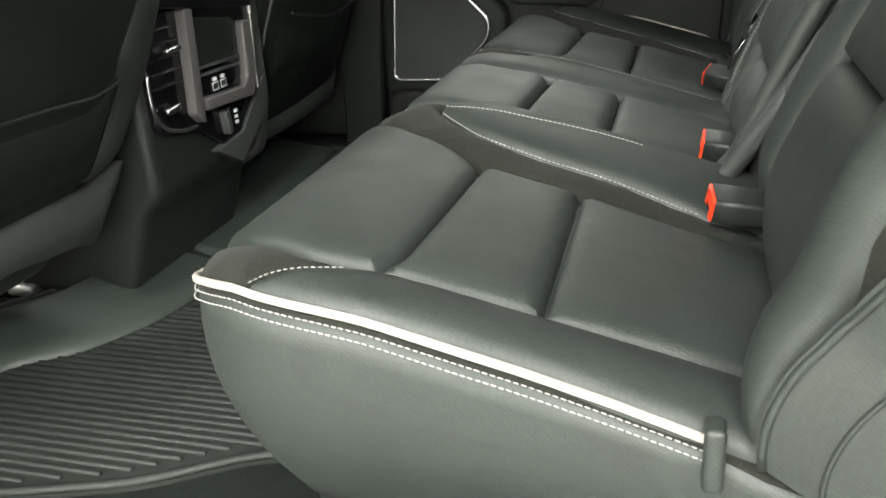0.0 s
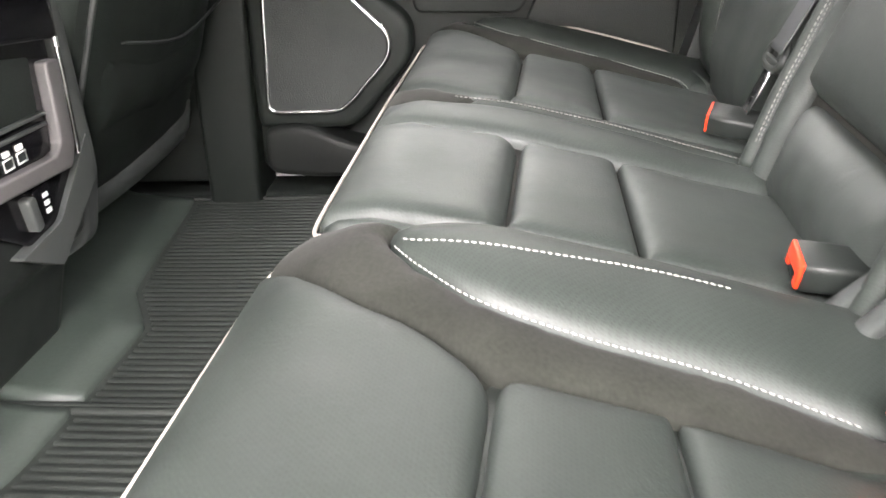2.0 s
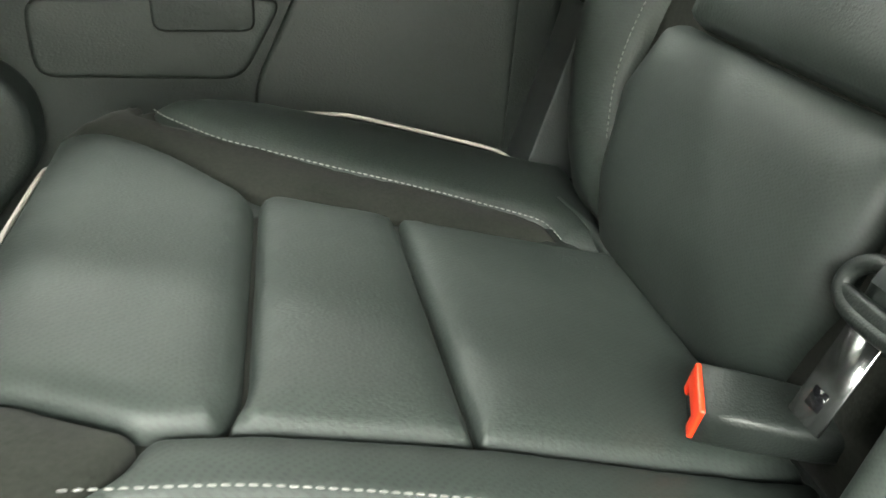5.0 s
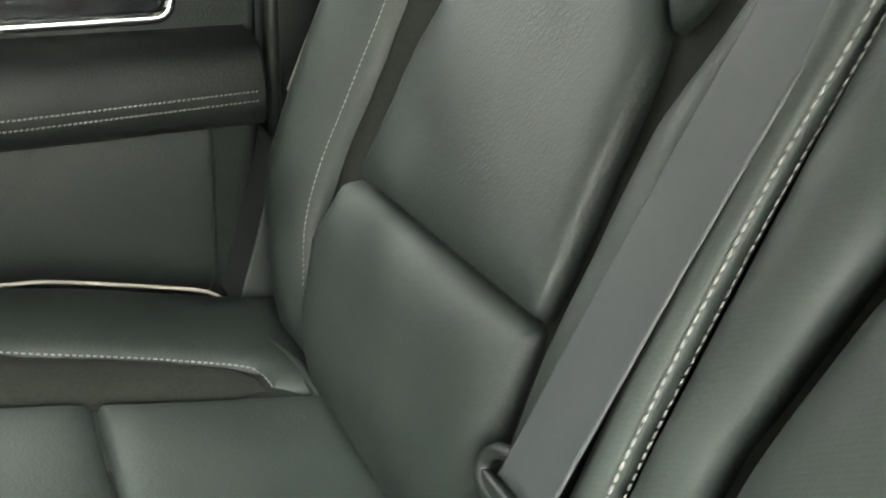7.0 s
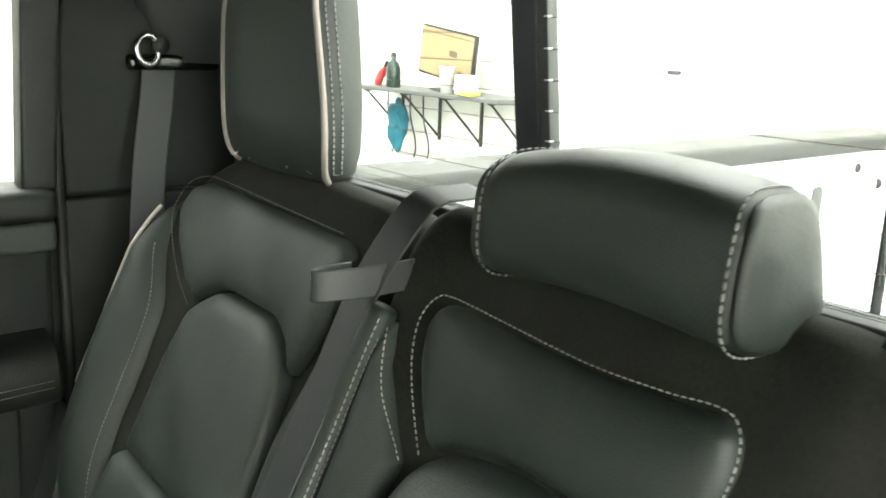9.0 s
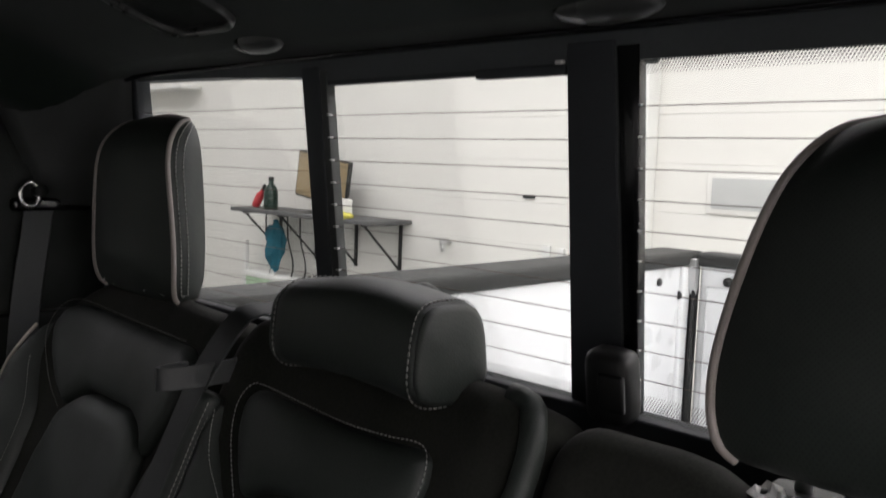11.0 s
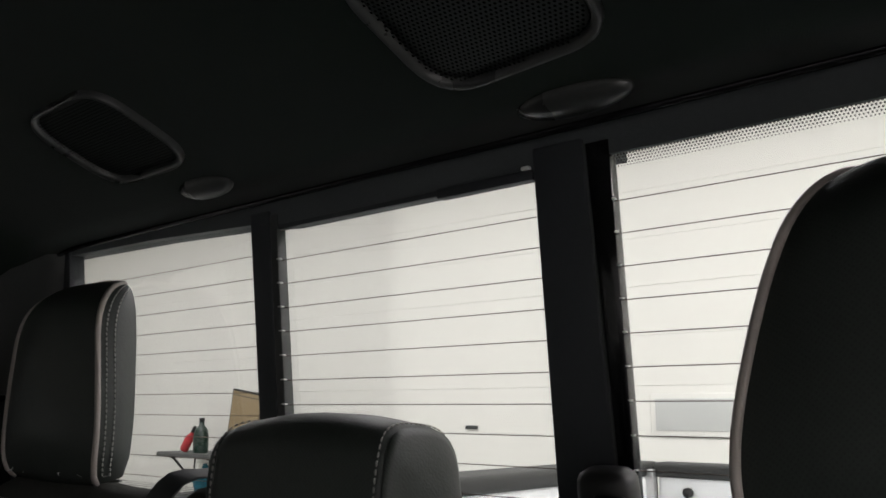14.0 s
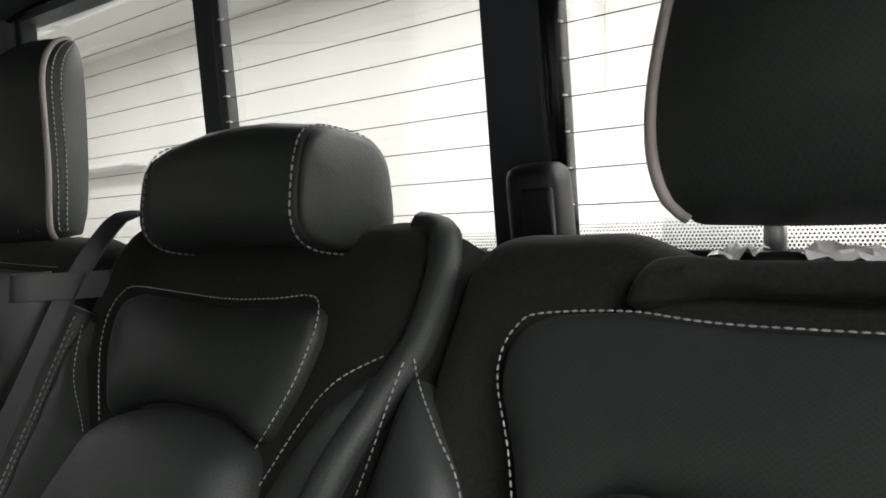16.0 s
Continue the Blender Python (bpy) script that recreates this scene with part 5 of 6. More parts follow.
def buckle(x, y, z, turn, tip, roll_by, label):
    """x, y, z: middle of the upper edge of its red face; the body runs back from it."""
    own = thing("seat_belt_buckle", (x + 0.05, y, z - 0.03), label, "seat belt buckle", "seat belt buckles")
    m = Matrix.Translation((x, y, z)) @ pose(0, 0, 0, 0, tip, turn) @ pose(0, 0, 0, roll_by, 0, 0)
    body = bmesh.new()
    rows = []
    for u, w, top, low in ((0.003, 0.020, 0.0, -0.028), (0.03, 0.020, 0.0, -0.028), (0.07, 0.019, -0.001, -0.026), (0.10, 0.016, -0.004, -0.023), (0.112, 0.013, -0.008, -0.019)):
        ring = rounded([(-w, low), (w, low), (w, top), (-w, top)], 0.006, 3)
        rows.append([body.verts.new(m @ Vector((u, p[0], p[1]))) for p in ring])
    for r, q in zip(rows, rows[1:]):
        for j in range(len(r)):
            body.faces.new((r[j], r[(j + 1) % len(r)], q[(j + 1) % len(r)], q[j]))
    body.faces.new(rows[0])
    body.faces.new(rows[-1])
    bmesh.ops.recalc_face_normals(body, faces=body.faces)
    part("body", body, PLASTIC, own)
    red = join(rot_box((0.005, 0.036, 0.0150), m @ Matrix.Translation((0.0022, 0.0, -0.0085)), 0.0018, 2), rot_box((0.0048, 0.009, 0.0245), m @ Matrix.Translation((0.0022, -0.0135, -0.0133)), 0.0016, 2), rot_box((0.0048, 0.007, 0.0225), m @ Matrix.Translation((0.0022, 0.0145, -0.0123)), 0.0016, 2))
    button = part("release_button", red, RED, own, "red release button")
    part("slot", rot_box((0.004, 0.020, 0.0085), m @ Matrix.Translation((0.0030, 0.0008, -0.0202)), 0.001, 1), GLOSS_BLACK, button, "dark tongue slot")
    part("stalk", ribbon([m @ Vector(p) for p in ((0.105, 0, -0.014), (0.13, 0, -0.022), (0.15, 0, -0.035))], (0, 1, 0), 0.030, 0.004), WEBBING, own)
    return own


buckle(0.442, 0.388, 0.402, 8, 8, 12, "black seat belt buckle with red button lying on the near cushion")
buckle(0.434, 0.600, 0.402, 0, 8, 12, "black seat belt buckle with red button lying on the middle cushion")
buckle(0.441, 1.022, 0.400, -19, 8, 14, "black seat belt buckle with red button lying on the far cushion")

belt = thing("centre_seat_belt", (0.52, 0.96, 0.44), "grey woven centre seat belt hanging over the backrest", "seat belt")


def belt_at(y, z, h):
    return Vector((back_x(z), y, z)) + NB * h


run = [belt_at(0.961, 0.47, 0.030), belt_at(0.960, 0.52, 0.026), belt_at(0.956, 0.62, 0.024), belt_at(0.949, 0.72, 0.022), belt_at(0.940, 0.80, 0.022), belt_at(0.926, 0.85, 0.022), belt_at(0.914, 0.888, 0.016), belt_at(0.906, 0.903, -0.01), Vector((0.760, 0.898, 0.896)), Vector((0.778, 0.892, 0.85))]
run = [Vector(p) for p in smooth_line([tuple(p) for p in run], 0.012)]
part("webbing", ribbon(run, (0.05, 1, 0.1), 0.044), WEBBING, belt)
part("retainer_strap", ribbon([Vector(p) for p in smooth_line([(0.69, 0.916, 0.830), (0.655, 0.920, 0.828), (0.625, 0.927, 0.827), (0.606, 0.936, 0.826), (0.603, 0.941, 0.826), (0.610, 0.944, 0.827), (0.64, 0.938, 0.829)], 0.008)], (0.1, 0.05, 1), 0.026, 0.003), WEBBING, belt, "short woven retainer loop")
tm = Matrix.Translation(belt_at(0.974, 0.463, 0.022)) @ pose(0, 0, 0, 0, -66, 0)
loop = [tm @ Vector((0.017 * math.cos(a) * (1.0 if math.cos(a) > 0 else 0.75), 0.031 * abs(math.sin(a)) ** 0.7 * math.copysign(1, math.sin(a)), 0.0)) for a in np.linspace(0, 2 * math.pi, 32, endpoint=False)]
part("slider", tube(loop, 0.0052, 10, True), PLASTIC, belt, "rounded black plastic slider ring")
part("slider_bar", rot_box((0.010, 0.060, 0.008), tm @ Matrix.Translation((-0.006, 0, 0)), 0.003, 2), PLASTIC, belt)
part("tongue", rot_box((0.058, 0.026, 0.003), tm @ Matrix.Translation((-0.042, 0.0, 0)), 0.001, 1), TONGUE, belt, "polished steel tongue")
part("tongue_hole", rot_box((0.012, 0.012, 0.0042), tm @ Matrix.Translation((-0.056, 0.0, 0)), 0.001, 1), GLOSS_BLACK, belt)

shoulder = thing("shoulder_belt", (0.68, 1.54, 0.7), "dark grey shoulder belt hanging from its ring on the pillar", "seat belt")
run = [Vector(p) for p in smooth_line([(0.700, 1.542, 0.988), (0.690, 1.535, 0.93), (0.676, 1.528, 0.86), (0.664, 1.520, 0.78), (0.655, 1.510, 0.70), (0.645, 1.50, 0.60)], 0.015)]
part("webbing", ribbon(run, (1, 0.05, 0), 0.048), WEBBING, shoulder)
ring_pts = [(0.682 + 0.015 * math.cos(a), 1.535, 1.002 + 0.020 * math.sin(a)) for a in np.linspace(0, 2 * math.pi, 24, endpoint=False)]
part("ring", tube(ring_pts, 0.005, 8, True, up=Vector((0, 1, 0))), CHROME, shoulder, "bright steel ring")
part("bolt", cylinder((0.70, 1.53, 1.008), (0.70, 1.55, 1.008), 0.011), PLASTIC, shoulder)

# ---- headliner fittings ----


def on_head(x, y, h):
    slope = Vector((-0.336, 0, -1)).normalized()
    return Vector((x, y, head_z(x))) + slope * h


GRILLE = mat("grille_metal", (0.016, 0.019, 0.017), 0.55, vary=0.1, spec=0.3)
HOLE = mat("grille_hole_black", (0.0015, 0.0017, 0.0016), 0.9, vary=0.05, spec=0.05)


def head_speaker(outline, label):
    c = np.mean(outline, axis=0)
    own = thing("ceiling_speaker", (c[0], c[1], head_z(c[0])), label, "speaker", "ceiling speakers")
    rim = [np.array(p) for p in rounded(outline, [0.040, 0.046, 0.040, 0.046], 7)]
    out = [c + (p - c) * 1.0 for p in rim]
    inner = [c + (p - c) * 0.90 for p in rim]
    bm = bmesh.new()
    prof = [(1.012, -0.002), (1.004, 0.006), (0.985, 0.0085), (0.955, 0.0075), (0.925, 0.0050), (0.915, -0.003)]
    rows = [[bm.verts.new(on_head(*(c + (p - c) * k), h)) for p in resample(rim, 0.01)] for k, h in prof]
    n = len(rows[0])
    for r, q in zip(rows, rows[1:]):
        for j in range(n):
            bm.faces.new((r[j], r[(j + 1) % n], q[(j + 1) % n], q[j]))
    bmesh.ops.recalc_face_normals(bm, faces=bm.faces)
    part("frame", bm, FRAME_SATIN, own, "satin grey frame")
    part("grille", pad(inner, on_head, puff=0.003, edge=0.03, step=0.02, crease=0.001, back=0.006, wrinkle=0), GRILLE, own, "black perforated grille")
    # round holes of the grille
    pts = np.array(inner)
    lo, hi = pts.min(0), pts.max(0)
    pitch = 0.0042
    verts, faces = [], []
    row = 0
    x = lo[0]
    while x < hi[0]:
        y = lo[1] + (pitch / 2 if row % 2 else 0)
        line = []
        while y < hi[1]:
            line.append((x, y))
            y += pitch
        ok = inside(line, inner)
        for (u, v), k in zip(line, ok):
            if k:
                b = len(verts)
                for j in range(5):
                    verts.append(on_head(u + 0.0013 * math.cos(j * 1.2566), v + 0.0013 * math.sin(j * 1.2566), 0.0044))
                faces.append(tuple(range(b, b + 5)))
        x += pitch * 0.87
        row += 1
    me = bpy.data.meshes.new("tmp")
    me.from_pydata([tuple(v) for v in verts], [], faces)
    bm = bmesh.new()
    bm.from_mesh(me)
    bpy.data.meshes.remove(me)
    g = part("perforation", bm, HOLE, own, "fine punched perforation", False)
    g["kind"] = "stuff"
    return own


head_speaker([(0.550, 0.550), (0.548, 0.395), (0.677, 0.390), (0.689, 0.556)], "black mesh ceiling speaker in a satin frame near the door")
head_speaker([(0.548, 0.866), (0.552, 1.02), (0.672, 1.03), (0.672, 0.872)], "black mesh ceiling speaker in a satin frame on the far side")


def head_lamp(x, y, w, label):
    own = thing("ceiling_lamp", (x, y, head_z(x)), label, "ceiling lamp", "small ceiling lamps")
    bm = bmesh.new()
    bmesh.ops.create_uvsphere(bm, u_segments=24, v_segments=12, radius=1)
    bmesh.ops.transform(bm, matrix=Matrix.Translation(on_head(x, y, 0.0)) @ Euler((0, radians(18.5), 0)).to_matrix().to_4x4() @ Matrix.Diagonal((0.018, w, 0.011, 1)), verts=bm.verts)
    part("lens", bm, FRAME_SATIN, own, "smoky plastic lens")
    return own


head_lamp(0.736, 0.465, 0.052, "small oval ceiling lamp behind the near speaker")
head_lamp(0.718, 0.926, 0.046, "small oval ceiling lamp behind the far speaker")

# ---- front seats and console ----


def front_seat(y0, y1, label):
    own = thing("front_seat", (-0.55, (y0 + y1) / 2, 0.10), label, "front seat", "front seats")
    cy = (y0 + y1) / 2

    def s(y, z, h):
        return Vector((-0.475 + 0.40 * (z - 0.22) - 0.25 * (y - cy) ** 2 + h, y, z))

    out = [(y0 + 0.02, 0.225), (y1 - 0.02, 0.225), (y1, 0.36), (y1 - 0.005, 0.70), (y1 - 0.06, 0.84), (y0 + 0.06, 0.84), (y0 + 0.005, 0.70), (y0, 0.36)]
    part("back_shell", pad(rounded(out, 0.06, 5), s, puff=0.03, edge=0.05, step=0.03, crease=-0.03, back=0.07), SEAT_BACK, own, "dark soft back shell")
    part("kick_panel", pad(rounded([(y0 + 0.02, 0.222), (y1 - 0.02, 0.222), (y1 - 0.02, 0.315), (cy, 0.290), (y0 + 0.03, 0.275)], 0.012, 4), s, puff=0.035, edge=0.014, step=0.025, crease=0.01, back=0.03), PLASTIC_GREY, own, "grey lower kick panel")
    part("map_pocket", pad(rounded([(y0 + 0.05, 0.352), (cy, 0.33), (y1 - 0.05, 0.352), (y1 - 0.05, 0.50), (cy, 0.47), (y0 + 0.05, 0.50)], 0.04, 5), s, puff=0.042, edge=0.03, step=0.028, crease=0.012, back=0.03), SEAT_BACK, own, "black map pocket")
    part("pocket_hem", tube([s(y, z, 0.045) for y, z in smooth_line([(y0 + 0.06, 0.50), (cy, 0.47), (y1 - 0.06, 0.50)], 0.02)], 0.0024, 8), PLASTIC, own)
    for y in (y0 + 0.035, y1 - 0.035):
        part("side_bolster", tube([s(y, z, -0.055) for z in np.linspace(0.30, 0.80, 16)], 0.050, 16), LEATHER, own)
        part("edge_welt", tube([s(y, z, 0.010) for z in np.linspace(0.27, 0.80, 16)], 0.0045, 8), PLASTIC_GREY, own, "thin grey welt")
    part("cushion", box((-1.0, y0, 0.20), (-0.50, y1, 0.36), 0.05, 5), LEATHER, own)
    for y in (y0 + 0.06, y1 - 0.06):
        part("rail", box((-1.1, y - 0.02, 0.075), (-0.675, y + 0.02, 0.13), 0.008, 2), BLACK_METAL, own)
        part("rail_foot", join(box((-0.70, y - 0.030, 0.085), (-0.655, y + 0.030, 0.105), 0.006, 2), cylinder((-0.67, y + 0.01, 0.10), (-0.67, y + 0.01, 0.116), 0.010)), STEEL, own)
    return own




def driver_seat(cy, label):
    """The front seat beside the open door, its back flaring into wide shoulders."""
    own = thing("front_seat", (-0.55, cy, 0.10), label, "front seat", "front seats")

    def s(y, z, h):
        return Vector((-0.475 + 0.40 * (z - 0.22) - 0.12 * (y - cy) ** 2 + h, y, z))

    edge_in = [(0.250, 0.328), (0.285, 0.41), (0.296, 0.447), (0.300, 0.507), (0.335, 0.585), (0.335, 0.64), (0.30, 0.74), (0.22, 0.83)]
    edge_out = [(0.335, 0.346), (0.362, 0.392), (0.390, 0.440), (0.404, 0.49), (0.410, 0.545), (0.412, 0.60), (0.365, 0.74), (0.26, 0.85)]
    back = [(cy + y, z) for y, z in edge_in] + [(cy - y, z) for y, z in edge_in[::-1]]
    part("back_panel", pad(rounded(back, 0.03, 4), s, puff=0.030, edge=0.03, step=0.03, crease=-0.004, back=0.07), SEAT_BACK, own, "dark soft back panel")
    pocket = [(cy - 0.24, 0.372), (cy + 0.235, 0.352), (cy + 0.285, 0.490), (cy + 0.20, 0.474), (cy + 0.10, 0.480), (cy - 0.14, 0.494), (cy - 0.24, 0.51)]
    part("map_pocket", pad(rounded(pocket, 0.02, 4), s, puff=0.040, edge=0.016, step=0.028, crease=0.022, back=0.03), SEAT_BACK, own, "black map pocket")
    part("pocket_hem", tube([s(y, z, 0.041) for y, z in smooth_line([(cy + 0.292, 0.497), (cy + 0.20, 0.478), (cy + 0.10, 0.484), (cy - 0.14, 0.496), (cy - 0.24, 0.512)], 0.02)], 0.0028, 8), PLASTIC_SOFT, own)
    for side in (1, -1):
        wing = [(cy + side * y, z) for y, z in edge_in] + [(cy + side * y, z) for y, z in edge_out[::-1]]
        part("side_bolster", pad(rounded(wing, 0.02, 4), lambda y, z, h: s(y, z, h - 0.10 * max(0.0, abs(y - cy) - 0.30)), puff=0.026, edge=0.022, step=0.025, crease=-0.004, back=0.08), LEATHER, own, "grey-black leather shoulder")
    kick = [(cy - 0.24, 0.336), (cy + 0.08, 0.335), (cy + 0.20, 0.329), (cy + 0.258, 0.325), (cy + 0.345, 0.346), (cy + 0.315, 0.285), (cy + 0.288, 0.222), (cy + 0.245, 0.236), (cy + 0.10, 0.262), (cy - 0.20, 0.265)]
    part("kick_panel", pad(rounded(kick, 0.012, 4), s, puff=0.034, edge=0.014, step=0.025, crease=0.012, back=0.05), PLASTIC_GREY, own, "grey lower kick panel")
    part("cushion", box((-1.0, cy - 0.25, 0.20), (-0.50, cy + 0.25, 0.36), 0.05, 5), LEATHER, own)
    for y in (cy - 0.19, cy + 0.37):
        part("rail", box((-1.1, y - 0.02, 0.075), (-0.705, y + 0.02, 0.125), 0.008, 2), BLACK_METAL, own)
        part("rail_foot", join(box((-0.73, y - 0.030, 0.085), (-0.675, y + 0.030, 0.105), 0.006, 2), cylinder((-0.69, y + 0.01, 0.10), (-0.69, y + 0.01, 0.118), 0.011), cylinder((-0.71, y - 0.015, 0.10), (-0.71, y - 0.015, 0.113), 0.008)), STEEL, own)
    return own


driver_seat(0.27, "dark front seat back with a map pocket, seen from behind")
front_seat(1.0, 1.52, "dark passenger front seat back with a map pocket")

con = thing("centre_console", (-0.45, 0.79, 0.09), "tall black centre console with rear vents and charging sockets", "console")
CX = -0.375
SATIN_BAR = mat("satin_silver_grey", (0.095, 0.092, 0.091), 0.4, vary=0.08)
part("body", prism(rounded([(-1.3, 0.09), (CX - 0.10, 0.09), (CX - 0.05, 0.24), (CX - 0.012, 0.27), (CX - 0.012, 0.60), (CX - 0.05, 0.635), (-1.3, 0.62)], 0.03, 4), 1, 0.625, 0.975, 0.02), PLASTIC, con)
part("side_fin", prism(rounded([(CX - 0.16, 0.16), (CX - 0.02, 0.245), (CX + 0.004, 0.35), (CX + 0.004, 0.60), (CX - 0.05, 0.63), (CX - 0.16, 0.60)], 0.02, 4), 1, 0.972, 1.005, 0.008), PLASTIC_GREY, con)
part("face_plate", prism(rounded([(0.640, 0.375), (0.75, 0.355), (0.885, 0.27), (0.955, 0.365), (0.965, 0.60), (0.64, 0.60)], 0.02, 4), 0, CX - 0.02, CX - 0.002, 0.004), GLOSS_BLACK, con, "gloss black rear face")
part("chrome_edge", tube([(CX, y, z) for y, z in smooth_line([(0.636, 0.47), (0.636, 0.42), (0.655, 0.385), (0.70, 0.366), (0.748, 0.362)], 0.01)], 0.0035, 8), CHROME, con, "chrome edging")
part("chrome_edge", tube([(CX + 0.002, y, z) for y, z in smooth_line([(0.982, 0.60), (0.975, 0.50), (0.968, 0.40), (0.962, 0.365), (0.950, 0.345)], 0.01)], 0.0035, 8), CHROME, con, "chrome edging")
part("bright_bar", prism(rounded([(0.743, 0.552), (0.765, 0.550), (0.752, 0.366), (0.730, 0.386)], 0.004, 3), 0, CX - 0.004, CX + 0.016, 0.004), SATIN_BAR, con, "satin grey upright bar")
part("bright_bar", prism(rounded([(0.763, 0.383), (0.930, 0.372), (0.946, 0.40), (0.955, 0.505), (0.925, 0.507), (0.916, 0.41), (0.90, 0.396), (0.763, 0.404)], 0.006, 3), 0, CX - 0.004, CX + 0.014, 0.004), SATIN_BAR, con, "satin grey frame around the sockets")
# no recess is cut; a flat black plate gives the slot's inner shade
part("slot_shade", prism(rounded([(0.775, 0.455), (0.905, 0.450), (0.915, 0.515), (0.780, 0.535)], 0.006, 3), 0, CX - 0.004, CX - 0.001, 0.001), SEAT_BACK, con, "flat black plate as the shade inside the storage slot")
for z, out in ((0.450, 0.006), (0.437, 0.004)):
    part("slot_lip", prism([(0.772, z), (0.912, z - 0.004), (0.912, z + 0.000), (0.772, z + 0.004)], 0, CX - 0.004, CX + out, 0.001), PLASTIC_GREY, con, "thin grey slot lip")
part("lid", rot_box((0.11, 0.325, 0.012), Matrix.Translation((CX - 0.038, 0.80, 0.628)) @ pose(0, 0, 0, 0, 38, 0), 0.005, 2), GLOSS_BLACK, con, "gloss black lid catching the light")
part("screen", prism(rounded([(0.640, 0.566), (0.958, 0.528), (0.958, 0.585), (0.640, 0.610)], 0.01, 3), 0, CX - 0.01, CX + 0.018, 0.006), GLOSS_BLACK, con)
for i in range(6):
    z = 0.555 - 0.022 * i
    part("vent_slat", rot_box((0.014, 0.080, 0.0022), Matrix.Translation((CX - 0.003, 0.690, z)) @ pose(0, 0, 0, 0, 25, 0), 0.0008, 1), GLOSS_BLACK, con)
part("vent_tab", rot_box((0.012, 0.040, 0.010), Matrix.Translation((CX + 0.008, 0.703, 0.497)), 0.004, 2), CHROME, con, "chrome vent tab")
part("vent_tab", rot_box((0.012, 0.036, 0.012), Matrix.Translation((CX + 0.008, 0.675, 0.408)), 0.004, 2), CHROME, con, "chrome vent tab")
part("socket_panel", prism(rounded([(0.776, 0.404), (0.908, 0.400), (0.910, 0.432), (0.776, 0.436)], 0.003, 2), 0, CX - 0.004, CX + 0.002, 0.001), GLOSS_BLACK, con)
for y in (0.818, 0.845):
    sock = part("usb_socket", box((CX + 0.002, y - 0.010, 0.406), (CX + 0.0035, y + 0.010, 0.421), 0.0005, 1), PLASTIC, con)
    ring_pts = [(CX + 0.004, y + dy, 0.4135 + dz) for dy, dz in ((-0.009, -0.006), (0.009, -0.006), (0.009, 0.006), (-0.009, 0.006))]
    part("icon_outline", tube(ring_pts, 0.0013, 6, True, up=Vector((1, 0, 0))), WHITE_PLASTIC, sock)
    part("icon_bar", box((CX + 0.002, y - 0.005, 0.4225), (CX + 0.0045, y + 0.006, 0.4285), 0), WHITE_PLASTIC, sock, "", False)
part("outlet_door", prism(rounded([(0.822, 0.368), (0.838, 0.368), (0.843, 0.327), (0.828, 0.323)], 0.006, 3), 0, CX - 0.004, CX + 0.012, 0.003), PLASTIC_GREY, con)
part("tail_fin", prism(rounded([(0.79, 0.305), (0.868, 0.262), (0.985, 0.335), (0.990, 0.40), (0.955, 0.372), (0.885, 0.315)], 0.008, 3), 0, CX - 0.03, CX + 0.006, 0.005), PLASTIC_GREY, con, "grey lower fin")
part("outlet_flap", prism(rounded([(0.842, 0.370), (0.878, 0.374), (0.880, 0.330), (0.846, 0.322)], 0.006, 3), 0, CX - 0.004, CX + 0.006, 0.002), GLOSS_BLACK, con)
for z in (0.336, 0.346, 0.356):
    part("outlet_mark", box((CX + 0.006, 0.860, z), (CX + 0.0072, 0.870, z + 0.0055), 0), WHITE_PLASTIC, con, "", False)

# ---- pickup bed behind the cab ----
bed = thing("pickup_bed", (1.85, CENTRE, -0.1), "white pickup bed with black rail caps", "truck bed")
part("bed_floor", box((0.95, -0.10, -0.10), (2.85, 1.54, -0.02), 0), TRUCK_PAINT, bed, "", False)
part("side_wall", box((0.95, 1.46, -0.02), (2.82, 1.58, 0.775), 0.01), TRUCK_PAINT, bed)
part("side_wall", box((0.95, -0.14, -0.02), (2.82, -0.02, 0.775), 0.01), TRUCK_PAINT, bed)
part("front_wall", box((0.95, -0.02, -0.02), (1.0, 1.46, 0.70), 0.01), TRUCK_PAINT, bed)
part("rail_cap", box((0.93, 1.44, 0.765), (2.86, 1.60, 0.812), 0.016, 3), RAIL_BLACK, bed, "black plastic rail cap")
part("rail_cap", box((0.93, -0.16, 0.765), (2.86, 0.0, 0.812), 0.016, 3), RAIL_BLACK, bed, "black plastic rail cap")
gate = part("tailgate", box((2.80, -0.02, 0.0), (2.88, 1.42, 0.775), 0.012), TRUCK_PAINT, bed)
part("tailgate_cap", box((2.785, -0.01, 0.765), (2.89, 1.43, 0.812), 0.014, 3), RAIL_BLACK, gate, "black plastic tailgate cap")
for y in (0.25, 0.72, 1.19):
    part("pressed_panel", box((2.788, y - 0.2, 0.12), (2.802, y + 0.2, 0.70), 0.007, 3), TRUCK_PAINT, gate)
part("seam", box((2.79, 1.42, 0.0), (2.80, 1.45, 0.80), 0.002), BLACK_METAL, bed)
part("wall_slot", prism(rounded([(2.375, 0.545), (2.425, 0.545), (2.425, 0.685), (2.375, 0.685)], 0.022, 6), 1, 1.455, 1.462, 0.002), PLASTIC_GREY, bed, "grey rounded slot cover")
part("wall_hole", cylinder((2.60, 1.454, 0.72), (2.60, 1.463, 0.72), 0.013), BLACK_METAL, bed)
part("corner_post", box((2.735, 1.445, -0.02), (2.79, 1.475, 0.765), 0.012, 3), TRUCK_PAINT, bed)
part("bolt", cylinder((2.728, 1.462, 0.666), (2.737, 1.462, 0.666), 0.016, None, 10), BLACK_METAL, bed)
